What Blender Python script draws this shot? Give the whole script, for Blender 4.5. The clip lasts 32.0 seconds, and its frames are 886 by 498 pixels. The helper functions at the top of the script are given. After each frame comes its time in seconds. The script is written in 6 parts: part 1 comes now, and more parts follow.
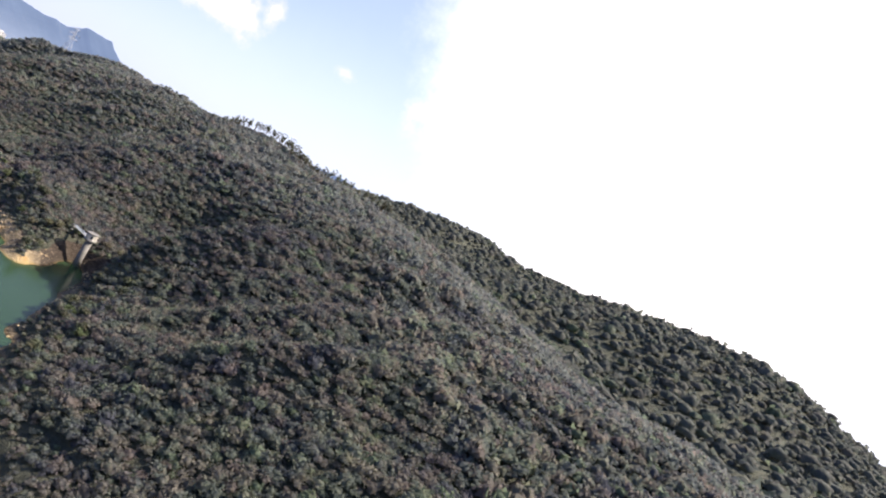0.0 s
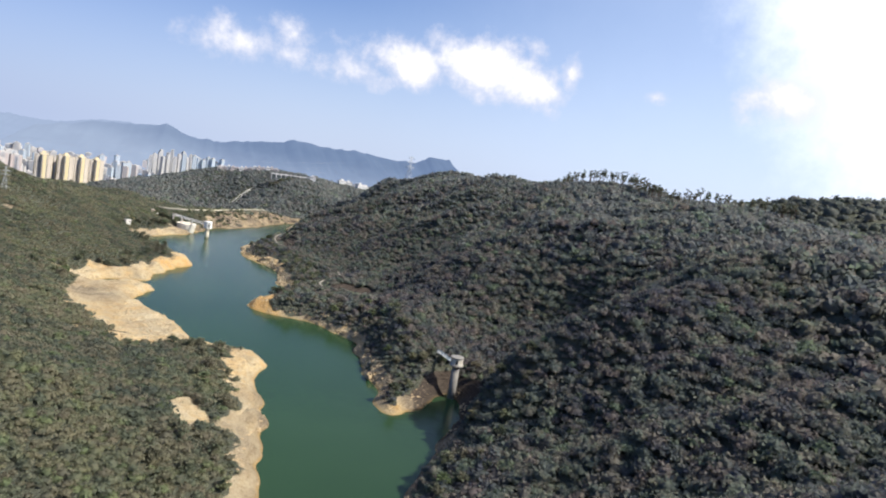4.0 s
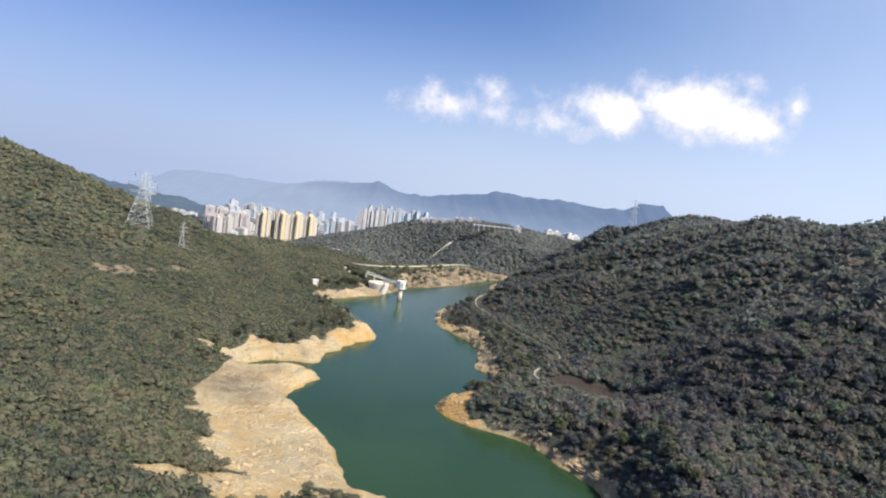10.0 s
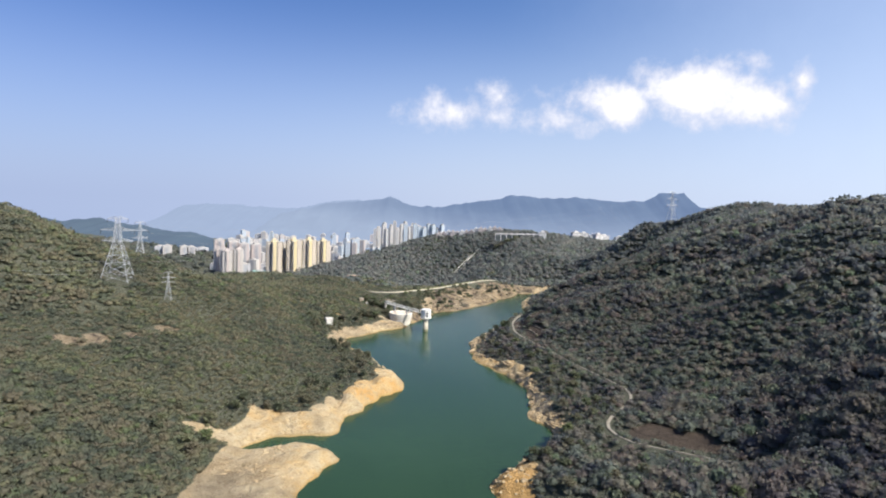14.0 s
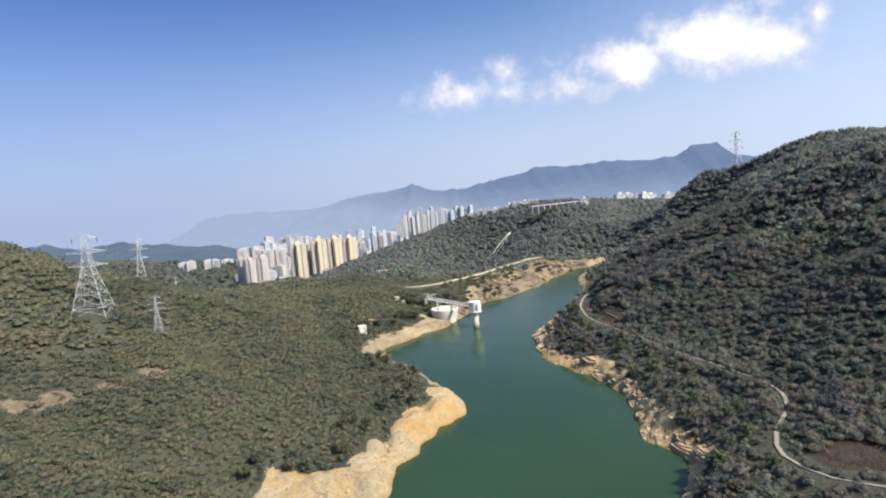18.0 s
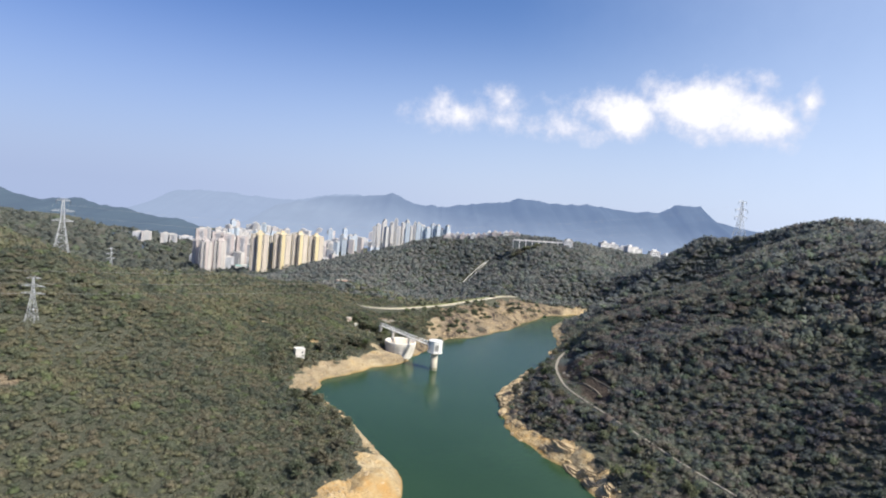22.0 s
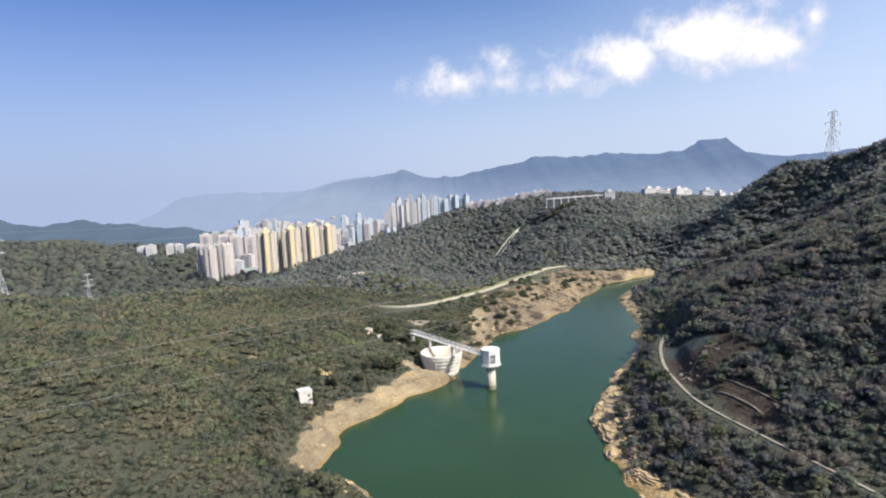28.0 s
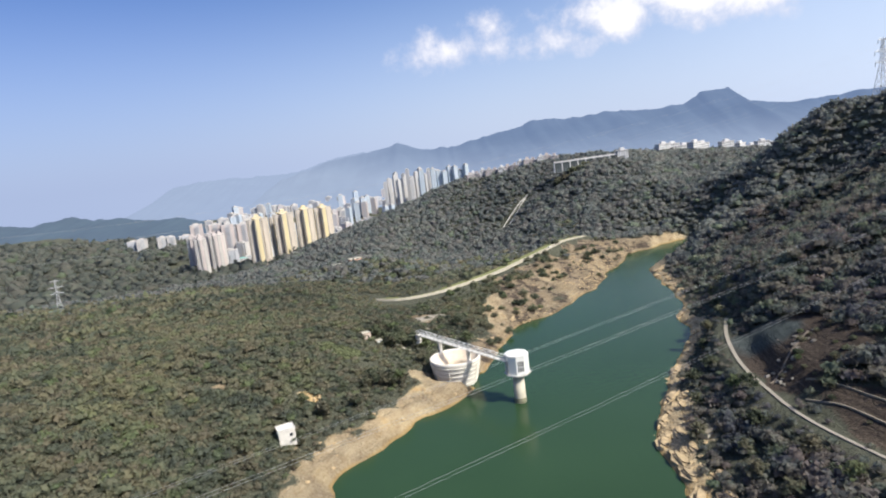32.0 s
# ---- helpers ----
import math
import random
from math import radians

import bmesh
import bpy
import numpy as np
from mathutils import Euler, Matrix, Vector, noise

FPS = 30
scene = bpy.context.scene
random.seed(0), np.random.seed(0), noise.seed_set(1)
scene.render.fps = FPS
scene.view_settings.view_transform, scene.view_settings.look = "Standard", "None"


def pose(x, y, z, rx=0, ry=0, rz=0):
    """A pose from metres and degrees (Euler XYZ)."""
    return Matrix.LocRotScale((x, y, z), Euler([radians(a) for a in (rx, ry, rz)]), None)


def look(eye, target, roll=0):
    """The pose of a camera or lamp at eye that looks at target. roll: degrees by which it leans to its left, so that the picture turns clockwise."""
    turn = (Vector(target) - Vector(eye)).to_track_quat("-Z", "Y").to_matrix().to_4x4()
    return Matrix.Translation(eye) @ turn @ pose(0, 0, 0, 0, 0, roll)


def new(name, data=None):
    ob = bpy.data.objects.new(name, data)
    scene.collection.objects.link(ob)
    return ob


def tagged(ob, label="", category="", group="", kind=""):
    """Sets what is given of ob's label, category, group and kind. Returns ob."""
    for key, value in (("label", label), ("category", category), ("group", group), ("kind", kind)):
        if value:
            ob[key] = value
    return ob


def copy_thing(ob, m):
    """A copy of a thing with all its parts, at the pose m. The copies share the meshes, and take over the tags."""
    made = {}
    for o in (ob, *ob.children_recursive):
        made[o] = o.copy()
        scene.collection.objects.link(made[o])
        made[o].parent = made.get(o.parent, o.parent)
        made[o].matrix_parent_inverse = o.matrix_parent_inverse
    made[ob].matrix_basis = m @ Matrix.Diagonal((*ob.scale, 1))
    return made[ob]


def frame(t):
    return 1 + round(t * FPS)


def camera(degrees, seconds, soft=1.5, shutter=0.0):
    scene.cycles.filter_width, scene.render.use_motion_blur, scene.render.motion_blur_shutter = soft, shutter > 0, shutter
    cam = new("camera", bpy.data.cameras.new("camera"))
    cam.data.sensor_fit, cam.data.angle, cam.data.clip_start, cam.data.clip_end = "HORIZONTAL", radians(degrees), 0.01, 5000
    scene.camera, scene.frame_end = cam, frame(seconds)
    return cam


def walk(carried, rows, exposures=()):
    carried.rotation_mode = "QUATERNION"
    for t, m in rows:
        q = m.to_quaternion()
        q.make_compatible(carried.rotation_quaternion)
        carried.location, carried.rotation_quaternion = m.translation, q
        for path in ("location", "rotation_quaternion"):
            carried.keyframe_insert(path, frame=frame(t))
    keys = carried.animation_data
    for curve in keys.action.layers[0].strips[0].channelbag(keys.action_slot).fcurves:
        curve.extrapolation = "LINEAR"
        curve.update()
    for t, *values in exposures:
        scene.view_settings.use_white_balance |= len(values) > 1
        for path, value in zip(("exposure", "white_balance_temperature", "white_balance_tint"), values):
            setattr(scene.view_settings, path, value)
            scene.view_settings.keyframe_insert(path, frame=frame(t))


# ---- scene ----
import colorsys
import itertools

cam = camera(70.46, 32.0, soft=2.0)

# seconds, place of the eye, heading to the left of +y, upward tilt, lean (degrees)
ROWS = [
    (0, -85.0, 46.0, 144.0, -54.5, 0.80, 30.1),
    (0.5, -72.5, 60.0, 144.0, -51.10, -1.07, 34.10),
    (1, -60.0, 73.5, 144.0, -46.58, -1.68, 39.34),
    (1.5, -47.5, 87.5, 143.5, -40.51, -2.96, 44.15),
    (2, -36.0, 101.0, 143.0, -32.41, -4.97, 39.52),
    (2.5, -25.5, 114.0, 142.6, -26.30, -7.04, 9.18),
    (3, -17.5, 127.0, 142.8, -25.39, -6.81, 6.27),
    (3.5, -12.5, 140.0, 142.0, -24.59, -6.83, 7.37),
    (5.5, 2.0, 204.0, 133.0, -18.98, -4.40, 14.54),
    (6, 4.4, 220.0, 132.0, -16.62, -5.98, 11.50),
    (6.5, 6.8, 236.0, 131.0, -14.64, -5.04, 11.97),
    (7, 8.2, 250.0, 131.2, -13.44, -4.76, 16.09),
    (7.5, 10.5, 264.0, 131.6, -7.42, -5.53, 0.96),
    (8, 12.0, 278.5, 131.2, -9.21, -7.56, 6.98),
    (8.5, 13.3, 291.5, 130.0, -7.11, -5.46, 6.78),
    (9, 15.6, 305.0, 131.6, -5.80, -6.59, 6.51),
    (9.5, 17.6, 320.3, 130.8, -3.72, -5.62, 12.25),
    (10, 18.1, 337.5, 131.3, -4.19, -4.44, 7.59),
    (10.5, 17.9, 353.4, 129.3, -2.88, -1.67, 6.17),
    (11, 17.3, 369.2, 132.0, -3.46, -5.00, 4.35),
    (11.5, 16.5, 383.6, 134.1, -0.34, -5.39, 2.99),
    (12, 15.1, 393.9, 132.2, -0.91, -4.32, 1.13),
    (12.5, 15.4, 402.5, 133.0, -1.09, -3.64, 0.19),
    (13, 15.1, 411.5, 134.7, -2.39, -3.98, 2.43),
    (13.5, 15.5, 420.2, 137.3, -1.02, -3.38, 1.10),
    (14, 14.1, 428.9, 137.0, -2.60, -3.76, 2.02),
    (14.5, 14.5, 440.7, 137.3, -0.79, -4.91, 0.25),
    (16.5, 6.9, 501.7, 131.4, -1.22, -5.69, 2.90),
    (17, 5.2, 515.5, 128.8, -1.38, -5.17, 6.18),
    (17.5, 3.6, 527.7, 126.8, -0.43, -5.77, 0.54),
    (18, 4.0, 539.0, 127.7, -0.03, -5.12, -5.15),
    (18.5, 4.8, 549.2, 127.8, -0.39, -3.46, 1.13),
    (19, 4.6, 559.7, 127.9, 0.39, -4.75, 0.02),
    (19.5, 4.5, 568.8, 127.7, -0.30, -3.78, 1.28),
    (20, 4.3, 577.4, 127.3, 0.00, -3.16, 2.64),
    (20.5, 3.6, 587.5, 127.7, 0.84, -3.14, 0.81),
    (21, 3.5, 598.7, 128.0, -0.82, -5.68, -2.31),
    (21.5, 3.8, 608.4, 129.5, 0.61, -4.72, -1.50),
    (22, 4.8, 618.5, 130.3, -2.67, -3.67, 5.21),
    (22.5, 3.6, 630.6, 129.9, 0.32, -3.20, 13.84),
    (23, 1.9, 643.9, 130.8, -0.90, -4.72, -0.38),
    (23.5, 0.2, 656.3, 130.1, -0.32, -4.93, 2.75),
    (24, -0.6, 668.6, 130.0, 1.80, -5.16, -0.72),
    (24.5, 0.5, 681.8, 130.2, 0.06, -6.32, 2.18),
    (26.5, -2.7, 729.5, 125.7, -1.60, -7.86, 1.93),
    (27, -1.6, 737.2, 123.3, -0.15, -4.89, 3.86),
    (27.5, -2.2, 748.3, 123.8, -2.16, -5.53, -0.07),
    (28, -1.7, 758.0, 123.8, -0.99, -6.26, -2.89),
    (28.5, -5.2, 768.1, 123.0, -5.57, -5.40, -4.03),
    (29, -3.9, 776.5, 122.9, -1.38, -5.42, 5.53),
    (29.5, -5.2, 785.8, 122.7, -2.91, -5.78, 3.21),
    (30, -4.0, 794.7, 123.4, -0.85, -7.58, -0.18),
    (30.5, -3.8, 804.4, 124.3, -0.95, -8.48, -2.18),
    (31, -3.1, 813.6, 124.2, -0.49, -8.67, -1.57),
    (31.5, -3.8, 823.7, 123.7, -1.85, -9.59, -1.23),
    (32, -2.3, 833.5, 121.6, -0.61, -8.81, -6.83),
]


def heading(x, y, z, yaw, tilt, lean):
    a, b = radians(yaw), radians(tilt)
    ahead = Vector((-math.sin(a) * math.cos(b), math.cos(a) * math.cos(b), math.sin(b)))
    return look((x, y, z), Vector((x, y, z)) + 50 * ahead, lean)


walk(cam, [(row[0], heading(*row[1:])) for row in ROWS],
     [(0, 1.22, 6900, 16), (1, 1.05, 6800, 15), (2, 0.86, 6600, 12), (3, 0.84, 6500, 10), (6, 0.84, 6500, 10), (12, 0.82, 6500, 10), (32, 0.79, 6500, 10)])

# ---- daylight ----
SUN_WAY = Vector((0.575, -0.43, 0.695)).normalized()
SUN_UP = math.asin(SUN_WAY.z)
SUN_TURN = math.atan2(SUN_WAY.x, SUN_WAY.y)


def fill(tree, n, inputs):
    for key, value in (inputs or {}).items():
        if isinstance(value, bpy.types.NodeSocket):
            tree.links.new(value, n.inputs[key])
        else:
            n.inputs[key].default_value = value
    return n


def node(tree, kind, inputs=None):
    return fill(tree, tree.nodes.new(kind), inputs)


def mathn(tree, op, a, b=0.0, c=0.0):
    n = tree.nodes.new("ShaderNodeMath")
    n.operation = op
    return fill(tree, n, {0: a, 1: b, 2: c}).outputs[0]


def dotn(tree, a, b):
    n = tree.nodes.new("ShaderNodeVectorMath")
    n.operation = "DOT_PRODUCT"
    return fill(tree, n, {0: a, 1: b}).outputs["Value"]


def rangen(tree, value, lo, hi, a=0.0, b=1.0):
    n = tree.nodes.new("ShaderNodeMapRange")
    n.interpolation_type = "SMOOTHSTEP"
    return fill(tree, n, {"Value": value, "From Min": lo, "From Max": hi, "To Min": a, "To Max": b}).outputs[0]


def attribute(tree, name):
    n = tree.nodes.new("ShaderNodeAttribute")
    n.attribute_name = name
    return n.outputs["Fac"]


def ramp(tree, fac, stops):
    r = node(tree, "ShaderNodeValToRGB", {"Fac": fac})
    e = r.color_ramp.elements
    while len(e) < len(stops):
        e.new(0.5)
    for el, (pos, col) in zip(e, stops):
        el.position, el.color = pos, (*col, 1) if len(col) == 3 else col
    return r.outputs["Color"]


def mixc(tree, fac, a, b, blend="MIX"):
    m = tree.nodes.new("ShaderNodeMix")
    m.data_type, m.blend_type = "RGBA", blend
    for key, value in ((0, fac), (6, a), (7, b)):
        if isinstance(value, bpy.types.NodeSocket):
            tree.links.new(value, m.inputs[key])
        else:
            m.inputs[key].default_value = value if key == 0 else (*value, 1)
    return m.outputs[2]


def build_world():
    w = bpy.data.worlds.new("sky")
    scene.world = w
    w.use_nodes = True
    t = w.node_tree
    t.nodes.clear()
    sky = t.nodes.new("ShaderNodeTexSky")
    sky.sky_type, sky.sun_disc = "NISHITA", False
    sky.sun_elevation, sky.sun_rotation = SUN_UP, SUN_TURN
    sky.altitude, sky.air_density, sky.dust_density, sky.ozone_density = 100, 1.0, 2.2, 5.0
    way = node(t, "ShaderNodeTexCoord").outputs["Generated"]
    puff = node(t, "ShaderNodeTexNoise", {"Vector": way, "Scale": 23.0, "Detail": 12.0, "Roughness": 0.62}).outputs["Fac"]
    broad = node(t, "ShaderNodeTexNoise", {"Vector": way, "Scale": 5.0, "Detail": 3.0}).outputs["Fac"]
    frayed = node(t, "ShaderNodeTexNoise", {"Vector": way, "Scale": 15.0, "Detail": 8.0, "Roughness": 0.6}).outputs["Fac"]
    # cumulus banks: direction, half-width and half-height in radians, density
    banks = [((0.052, 0.987, 0.150), 0.100, 0.046, 0.52), ((0.118, 0.975, 0.180), 0.090, 0.030, 0.40), ((0.126, 0.980, 0.142), 0.070, 0.028, 0.40),
             ((0.222, 0.966, 0.140), 0.105, 0.028, 0.70), ((0.295, 0.940, 0.166), 0.094, 0.044, 1.00), ((0.395, 0.900, 0.184), 0.118, 0.056, 1.20),
             ((0.468, 0.870, 0.164), 0.070, 0.044, 1.1), ((0.515, 0.837, 0.186), 0.026, 0.046, 0.85), ((0.501, 0.856, 0.131), 0.024, 0.020, 0.45),
             ((0.62, 0.765, 0.168), 0.026, 0.014, 0.5), ((0.74, 0.647, 0.180), 0.085, 0.040, 0.8)]
    total = None
    for way0, wide, high, dense in banks:
        d = Vector(way0).normalized()
        side = Vector((d.y, -d.x, 0)).normalized()
        up = side.cross(d)
        us = dotn(t, way, side)
        vs = dotn(t, way, up)
        fs = dotn(t, way, d)
        r = mathn(t, "SQRT", mathn(t, "ADD", mathn(t, "POWER", mathn(t, "ABSOLUTE", mathn(t, "DIVIDE", us, wide)), 2.0),
                                   mathn(t, "POWER", mathn(t, "ABSOLUTE", mathn(t, "DIVIDE", vs, high)), 2.0)))
        r = mathn(t, "ADD", r, mathn(t, "MULTIPLY", mathn(t, "SUBTRACT", frayed, 0.5), 1.1))
        m = mathn(t, "MULTIPLY", mathn(t, "SUBTRACT", 1.2, r), dense)
        m = mathn(t, "MULTIPLY", mathn(t, "MAXIMUM", m, 0.0), mathn(t, "GREATER_THAN", fs, 0.0))
        total = m if total is None else mathn(t, "MAXIMUM", total, m)
    lump = mathn(t, "ADD", mathn(t, "MULTIPLY", mathn(t, "SUBTRACT", puff, 0.5), 2.0), mathn(t, "MULTIPLY", mathn(t, "SUBTRACT", broad, 0.5), 0.6))
    cover = mathn(t, "MULTIPLY", mathn(t, "ADD", mathn(t, "SUBTRACT", total, 0.10), mathn(t, "MULTIPLY", lump, 0.75)), rangen(t, total, 0.0, 0.20))
    fac = rangen(t, cover, 0.08, 0.74, 0.0, 0.92)
    white = mixc(t, rangen(t, cover, 0.3, 1.1), (5.5, 5.6, 6.5), (8.2, 8.1, 8.1))
    # the milky air low over the horizon
    high = node(t, "ShaderNodeSeparateXYZ", {"Vector": way}).outputs["Z"]
    milky = rangen(t, high, -0.02, 0.33, 0.80, 0.0)
    base = mixc(t, milky, mixc(t, 1.0, sky.outputs[0], (0.72, 0.84, 1.06), "MULTIPLY"), (4.75, 5.45, 7.05))
    # deeper blue away from the sun
    away_side = dotn(t, way, Vector((-0.80, 0.55, 0.22)).normalized())
    base = mixc(t, rangen(t, away_side, 0.35, 0.95, 0.0, 1.0), base, mixc(t, 1.0, base, (0.73, 0.77, 0.87), "MULTIPLY"))
    # the sky whitens in the thin bright cloud towards the sun
    veil = mathn(t, "ADD", dotn(t, way, Vector((0.905, 0.28, 0.42)).normalized()), mathn(t, "MULTIPLY", mathn(t, "SUBTRACT", puff, 0.5), 0.05))
    base = mixc(t, rangen(t, veil, 0.45, 0.97, 0.0, 0.34), base, (6.8, 7.9, 9.8))
    base = mixc(t, rangen(t, veil, 0.86, 0.972, 0.0, 1.0), base, (11.0, 11.0, 11.2))
    # bright patch added up to the sun, mostly unseen, to lift the shade
    fill_patch = dotn(t, way, Vector((0.72, -0.14, 0.64)).normalized())
    base = mixc(t, rangen(t, fill_patch, 0.74, 0.97, 0.0, 0.9), base, (14.0, 13.6, 13.2))
    colour = mixc(t, fac, base, white)
    bg = node(t, "ShaderNodeBackground", {"Color": colour, "Strength": 0.085})
    t.links.new(bg.outputs[0], node(t, "ShaderNodeOutputWorld").inputs[0])


build_world()
sun = new("sun", bpy.data.lights.new("sun", "SUN"))
sun.data.energy, sun.data.angle, sun.data.color = 3.8, radians(0.55), (1.0, 0.94, 0.84)
sun.matrix_world = look((0, 0, 900), Vector((0, 0, 900)) - SUN_WAY)


# ---- materials ----
def material(name, rough=0.8, metal=0.0, spec=0.3):
    m = bpy.data.materials.new(name)
    m.use_nodes = True
    t = m.node_tree
    b = t.nodes["Principled BSDF"]
    b.inputs["Roughness"].default_value = rough
    b.inputs["Metallic"].default_value = metal
    b.inputs["Specular IOR Level"].default_value = spec
    return m, t, b


def place(t):
    return node(t, "ShaderNodeNewGeometry").outputs["Position"]


def noisen(t, vec, scale, detail=4.0, rough=0.55):
    return node(t, "ShaderNodeTexNoise", {"Vector": vec, "Scale": scale, "Detail": detail, "Roughness": rough}).outputs["Fac"]


def bump(t, b, height, strength, distance):
    n = node(t, "ShaderNodeBump", {"Height": height, "Strength": strength, "Distance": distance})
    t.links.new(n.outputs[0], b.inputs["Normal"])


def plain(name, colour, rough=0.75, metal=0.0, vary=0.18, scale=0.4, grain=6.0, relief=0.02, spec=0.3):
    """A weathered, slightly uneven coat of one colour."""
    m, t, b = material(name, rough, metal, spec)
    p = place(t)
    a = mathn(t, "ADD", mathn(t, "MULTIPLY", noisen(t, p, scale), 0.65), mathn(t, "MULTIPLY", noisen(t, p, grain), 0.35))
    dark = tuple(c * (1 - vary) for c in colour)
    light = tuple(min(1, c * (1 + vary)) for c in colour)
    t.links.new(ramp(t, a, [(0.3, dark), (0.7, light)]), b.inputs["Base Color"])
    if relief:
        bump(t, b, noisen(t, p, grain), 0.5, relief)
    return m


def foliage(name, dark, mid, light, dry, crowns=True):
    """Leaves: tone by patch of hillside, by crown and by leaf; some crowns are dry or freshly green."""
    m, t, b = material(name, 0.75, 0.0, 0.15)
    p = place(t)
    isl = node(t, "ShaderNodeNewGeometry").outputs["Random Per Island"]
    tone = attribute(t, "crown") if crowns else node(t, "ShaderNodeObjectInfo").outputs["Random"]
    patch = rangen(t, noisen(t, p, 0.016, 5.0, 0.62), 0.36, 0.64)
    group = rangen(t, noisen(t, p, 0.085, 3.0), 0.34, 0.66)
    leaf = noisen(t, p, 1.3, 5.0, 0.7)
    a = mathn(t, "ADD", mathn(t, "MULTIPLY", isl, 0.08), mathn(t, "MULTIPLY", leaf, 0.24))
    a = mathn(t, "ADD", a, mathn(t, "ADD", mathn(t, "MULTIPLY", group, 0.14), mathn(t, "MULTIPLY", patch, 0.20)))
    a = mathn(t, "ADD", a, mathn(t, "MULTIPLY", tone, 0.18))
    col = ramp(t, a, [(0.26, dark), (0.43, mid), (0.62, light)])
    dryness = ramp(t, mathn(t, "ADD", mathn(t, "MULTIPLY", noisen(t, p, 0.03, 4.0, 0.65), 0.6), mathn(t, "MULTIPLY", group, 0.4)), [(0.46, (0, 0, 0)), (0.62, (1, 1, 1))])
    col = mixc(t, mathn(t, "MULTIPLY", dryness, 0.5), col, dry)
    other = mathn(t, "FRACT", mathn(t, "MULTIPLY", tone, 7.31))
    col = mixc(t, rangen(t, other, 0.74, 0.94, 0.0, 0.6), col, dry)
    col = mixc(t, rangen(t, other, 0.0, 0.12, 0.55, 0.0), col, tuple(q * k for q, k in zip(mid, (1.10, 1.32, 0.85))))
    t.links.new(col, b.inputs["Base Color"])
    bump(t, b, leaf, 0.9, 0.55)
    through_leaf = node(t, "ShaderNodeBsdfTranslucent", {"Color": col})
    both = node(t, "ShaderNodeMixShader", {0: 0.50, 1: b.outputs[0], 2: through_leaf.outputs[0]})
    t.links.new(both.outputs[0], t.nodes["Material Output"].inputs["Surface"])
    return m


def ground_material():
    m, t, b = material("hillside", 0.95, 0.0, 0.1)
    p = place(t)
    bare = attribute(t, "bare")
    warm = attribute(t, "warm")
    broad, fine = noisen(t, p, 0.035, 5.0), noisen(t, p, 0.9, 6.0, 0.65)
    strata = node(t, "ShaderNodeTexNoise", {"Vector": node(t, "ShaderNodeMapping", {"Vector": p, "Scale": (0.05, 0.05, 1.4)}).outputs[0], "Scale": 1.0, "Detail": 5.0}).outputs["Fac"]
    grey = ramp(t, mathn(t, "ADD", mathn(t, "MULTIPLY", fine, 0.5), mathn(t, "MULTIPLY", strata, 0.5)),
                [(0.34, (0.085, 0.066, 0.046)), (0.50, (0.185, 0.148, 0.108)), (0.64, (0.29, 0.24, 0.175))])
    orange = ramp(t, mathn(t, "ADD", mathn(t, "MULTIPLY", broad, 0.5), mathn(t, "MULTIPLY", fine, 0.5)),
                  [(0.34, (0.30, 0.215, 0.120)), (0.47, (0.48, 0.365, 0.208)), (0.62, (0.62, 0.525, 0.345))])
    raw = ramp(t, mathn(t, "ADD", mathn(t, "MULTIPLY", fine, 0.6), mathn(t, "MULTIPLY", strata, 0.4)),
               [(0.32, (0.034, 0.028, 0.024)), (0.55, (0.086, 0.068, 0.054)), (0.75, (0.19, 0.155, 0.12))])
    seam = noisen(t, p, 0.11, 7.0, 0.68)
    crack = node(t, "ShaderNodeTexVoronoi", {"Vector": node(t, "ShaderNodeMapping", {"Vector": p, "Scale": (0.13, 0.10, 0.4), "Rotation": (0, 0, 0.5)}).outputs[0], "Scale": 1.0}).outputs["Distance"]
    blotch = rangen(t, noisen(t, p, 0.22, 5.0, 0.7), 0.46, 0.62)
    warm = mathn(t, "ADD", warm, mathn(t, "MULTIPLY", mathn(t, "SUBTRACT", seam, 0.5), mathn(t, "MULTIPLY", rangen(t, warm, 0.0, 0.12), 1.6)))
    pale = mixc(t, mathn(t, "MULTIPLY", blotch, rangen(t, warm, 0.3, 0.8, 0.42, 0.20)), mixc(t, warm, grey, orange), (0.17, 0.135, 0.09))
    pale = mixc(t, mathn(t, "MULTIPLY", rangen(t, crack, 0.30, 0.75, 0.0, 0.35), rangen(t, warm, 0.2, 0.7)), pale, (0.50, 0.42, 0.29))
    pale = mixc(t, rangen(t, warm, 0.85, 1.25, 0.0, 0.85), pale, mixc(t, broad, (0.44, 0.28, 0.12), (0.58, 0.43, 0.22)))
    pale = mixc(t, rangen(t, warm, 1.18, 1.5, 0.0, 0.8), pale, (0.50, 0.295, 0.105))
    # rain rills and washed-out streaks down the steeper faces
    rills = node(t, "ShaderNodeTexNoise", {"Vector": node(t, "ShaderNodeMapping", {"Vector": p, "Scale": (0.30, 0.30, 0.05)}).outputs[0], "Scale": 1.0, "Detail": 6.0, "Roughness": 0.7}).outputs["Fac"]
    steep = rangen(t, node(t, "ShaderNodeSeparateXYZ", {"Vector": node(t, "ShaderNodeNewGeometry").outputs["True Normal"]}).outputs["Z"], 0.72, 0.95, 1.0, 0.15)
    pale = mixc(t, mathn(t, "MULTIPLY", rangen(t, rills, 0.50, 0.66, 0.0, 0.6), steep), pale, (0.27, 0.205, 0.13))
    rock = mixc(t, rangen(t, warm, 0.0, 0.12), raw, pale)
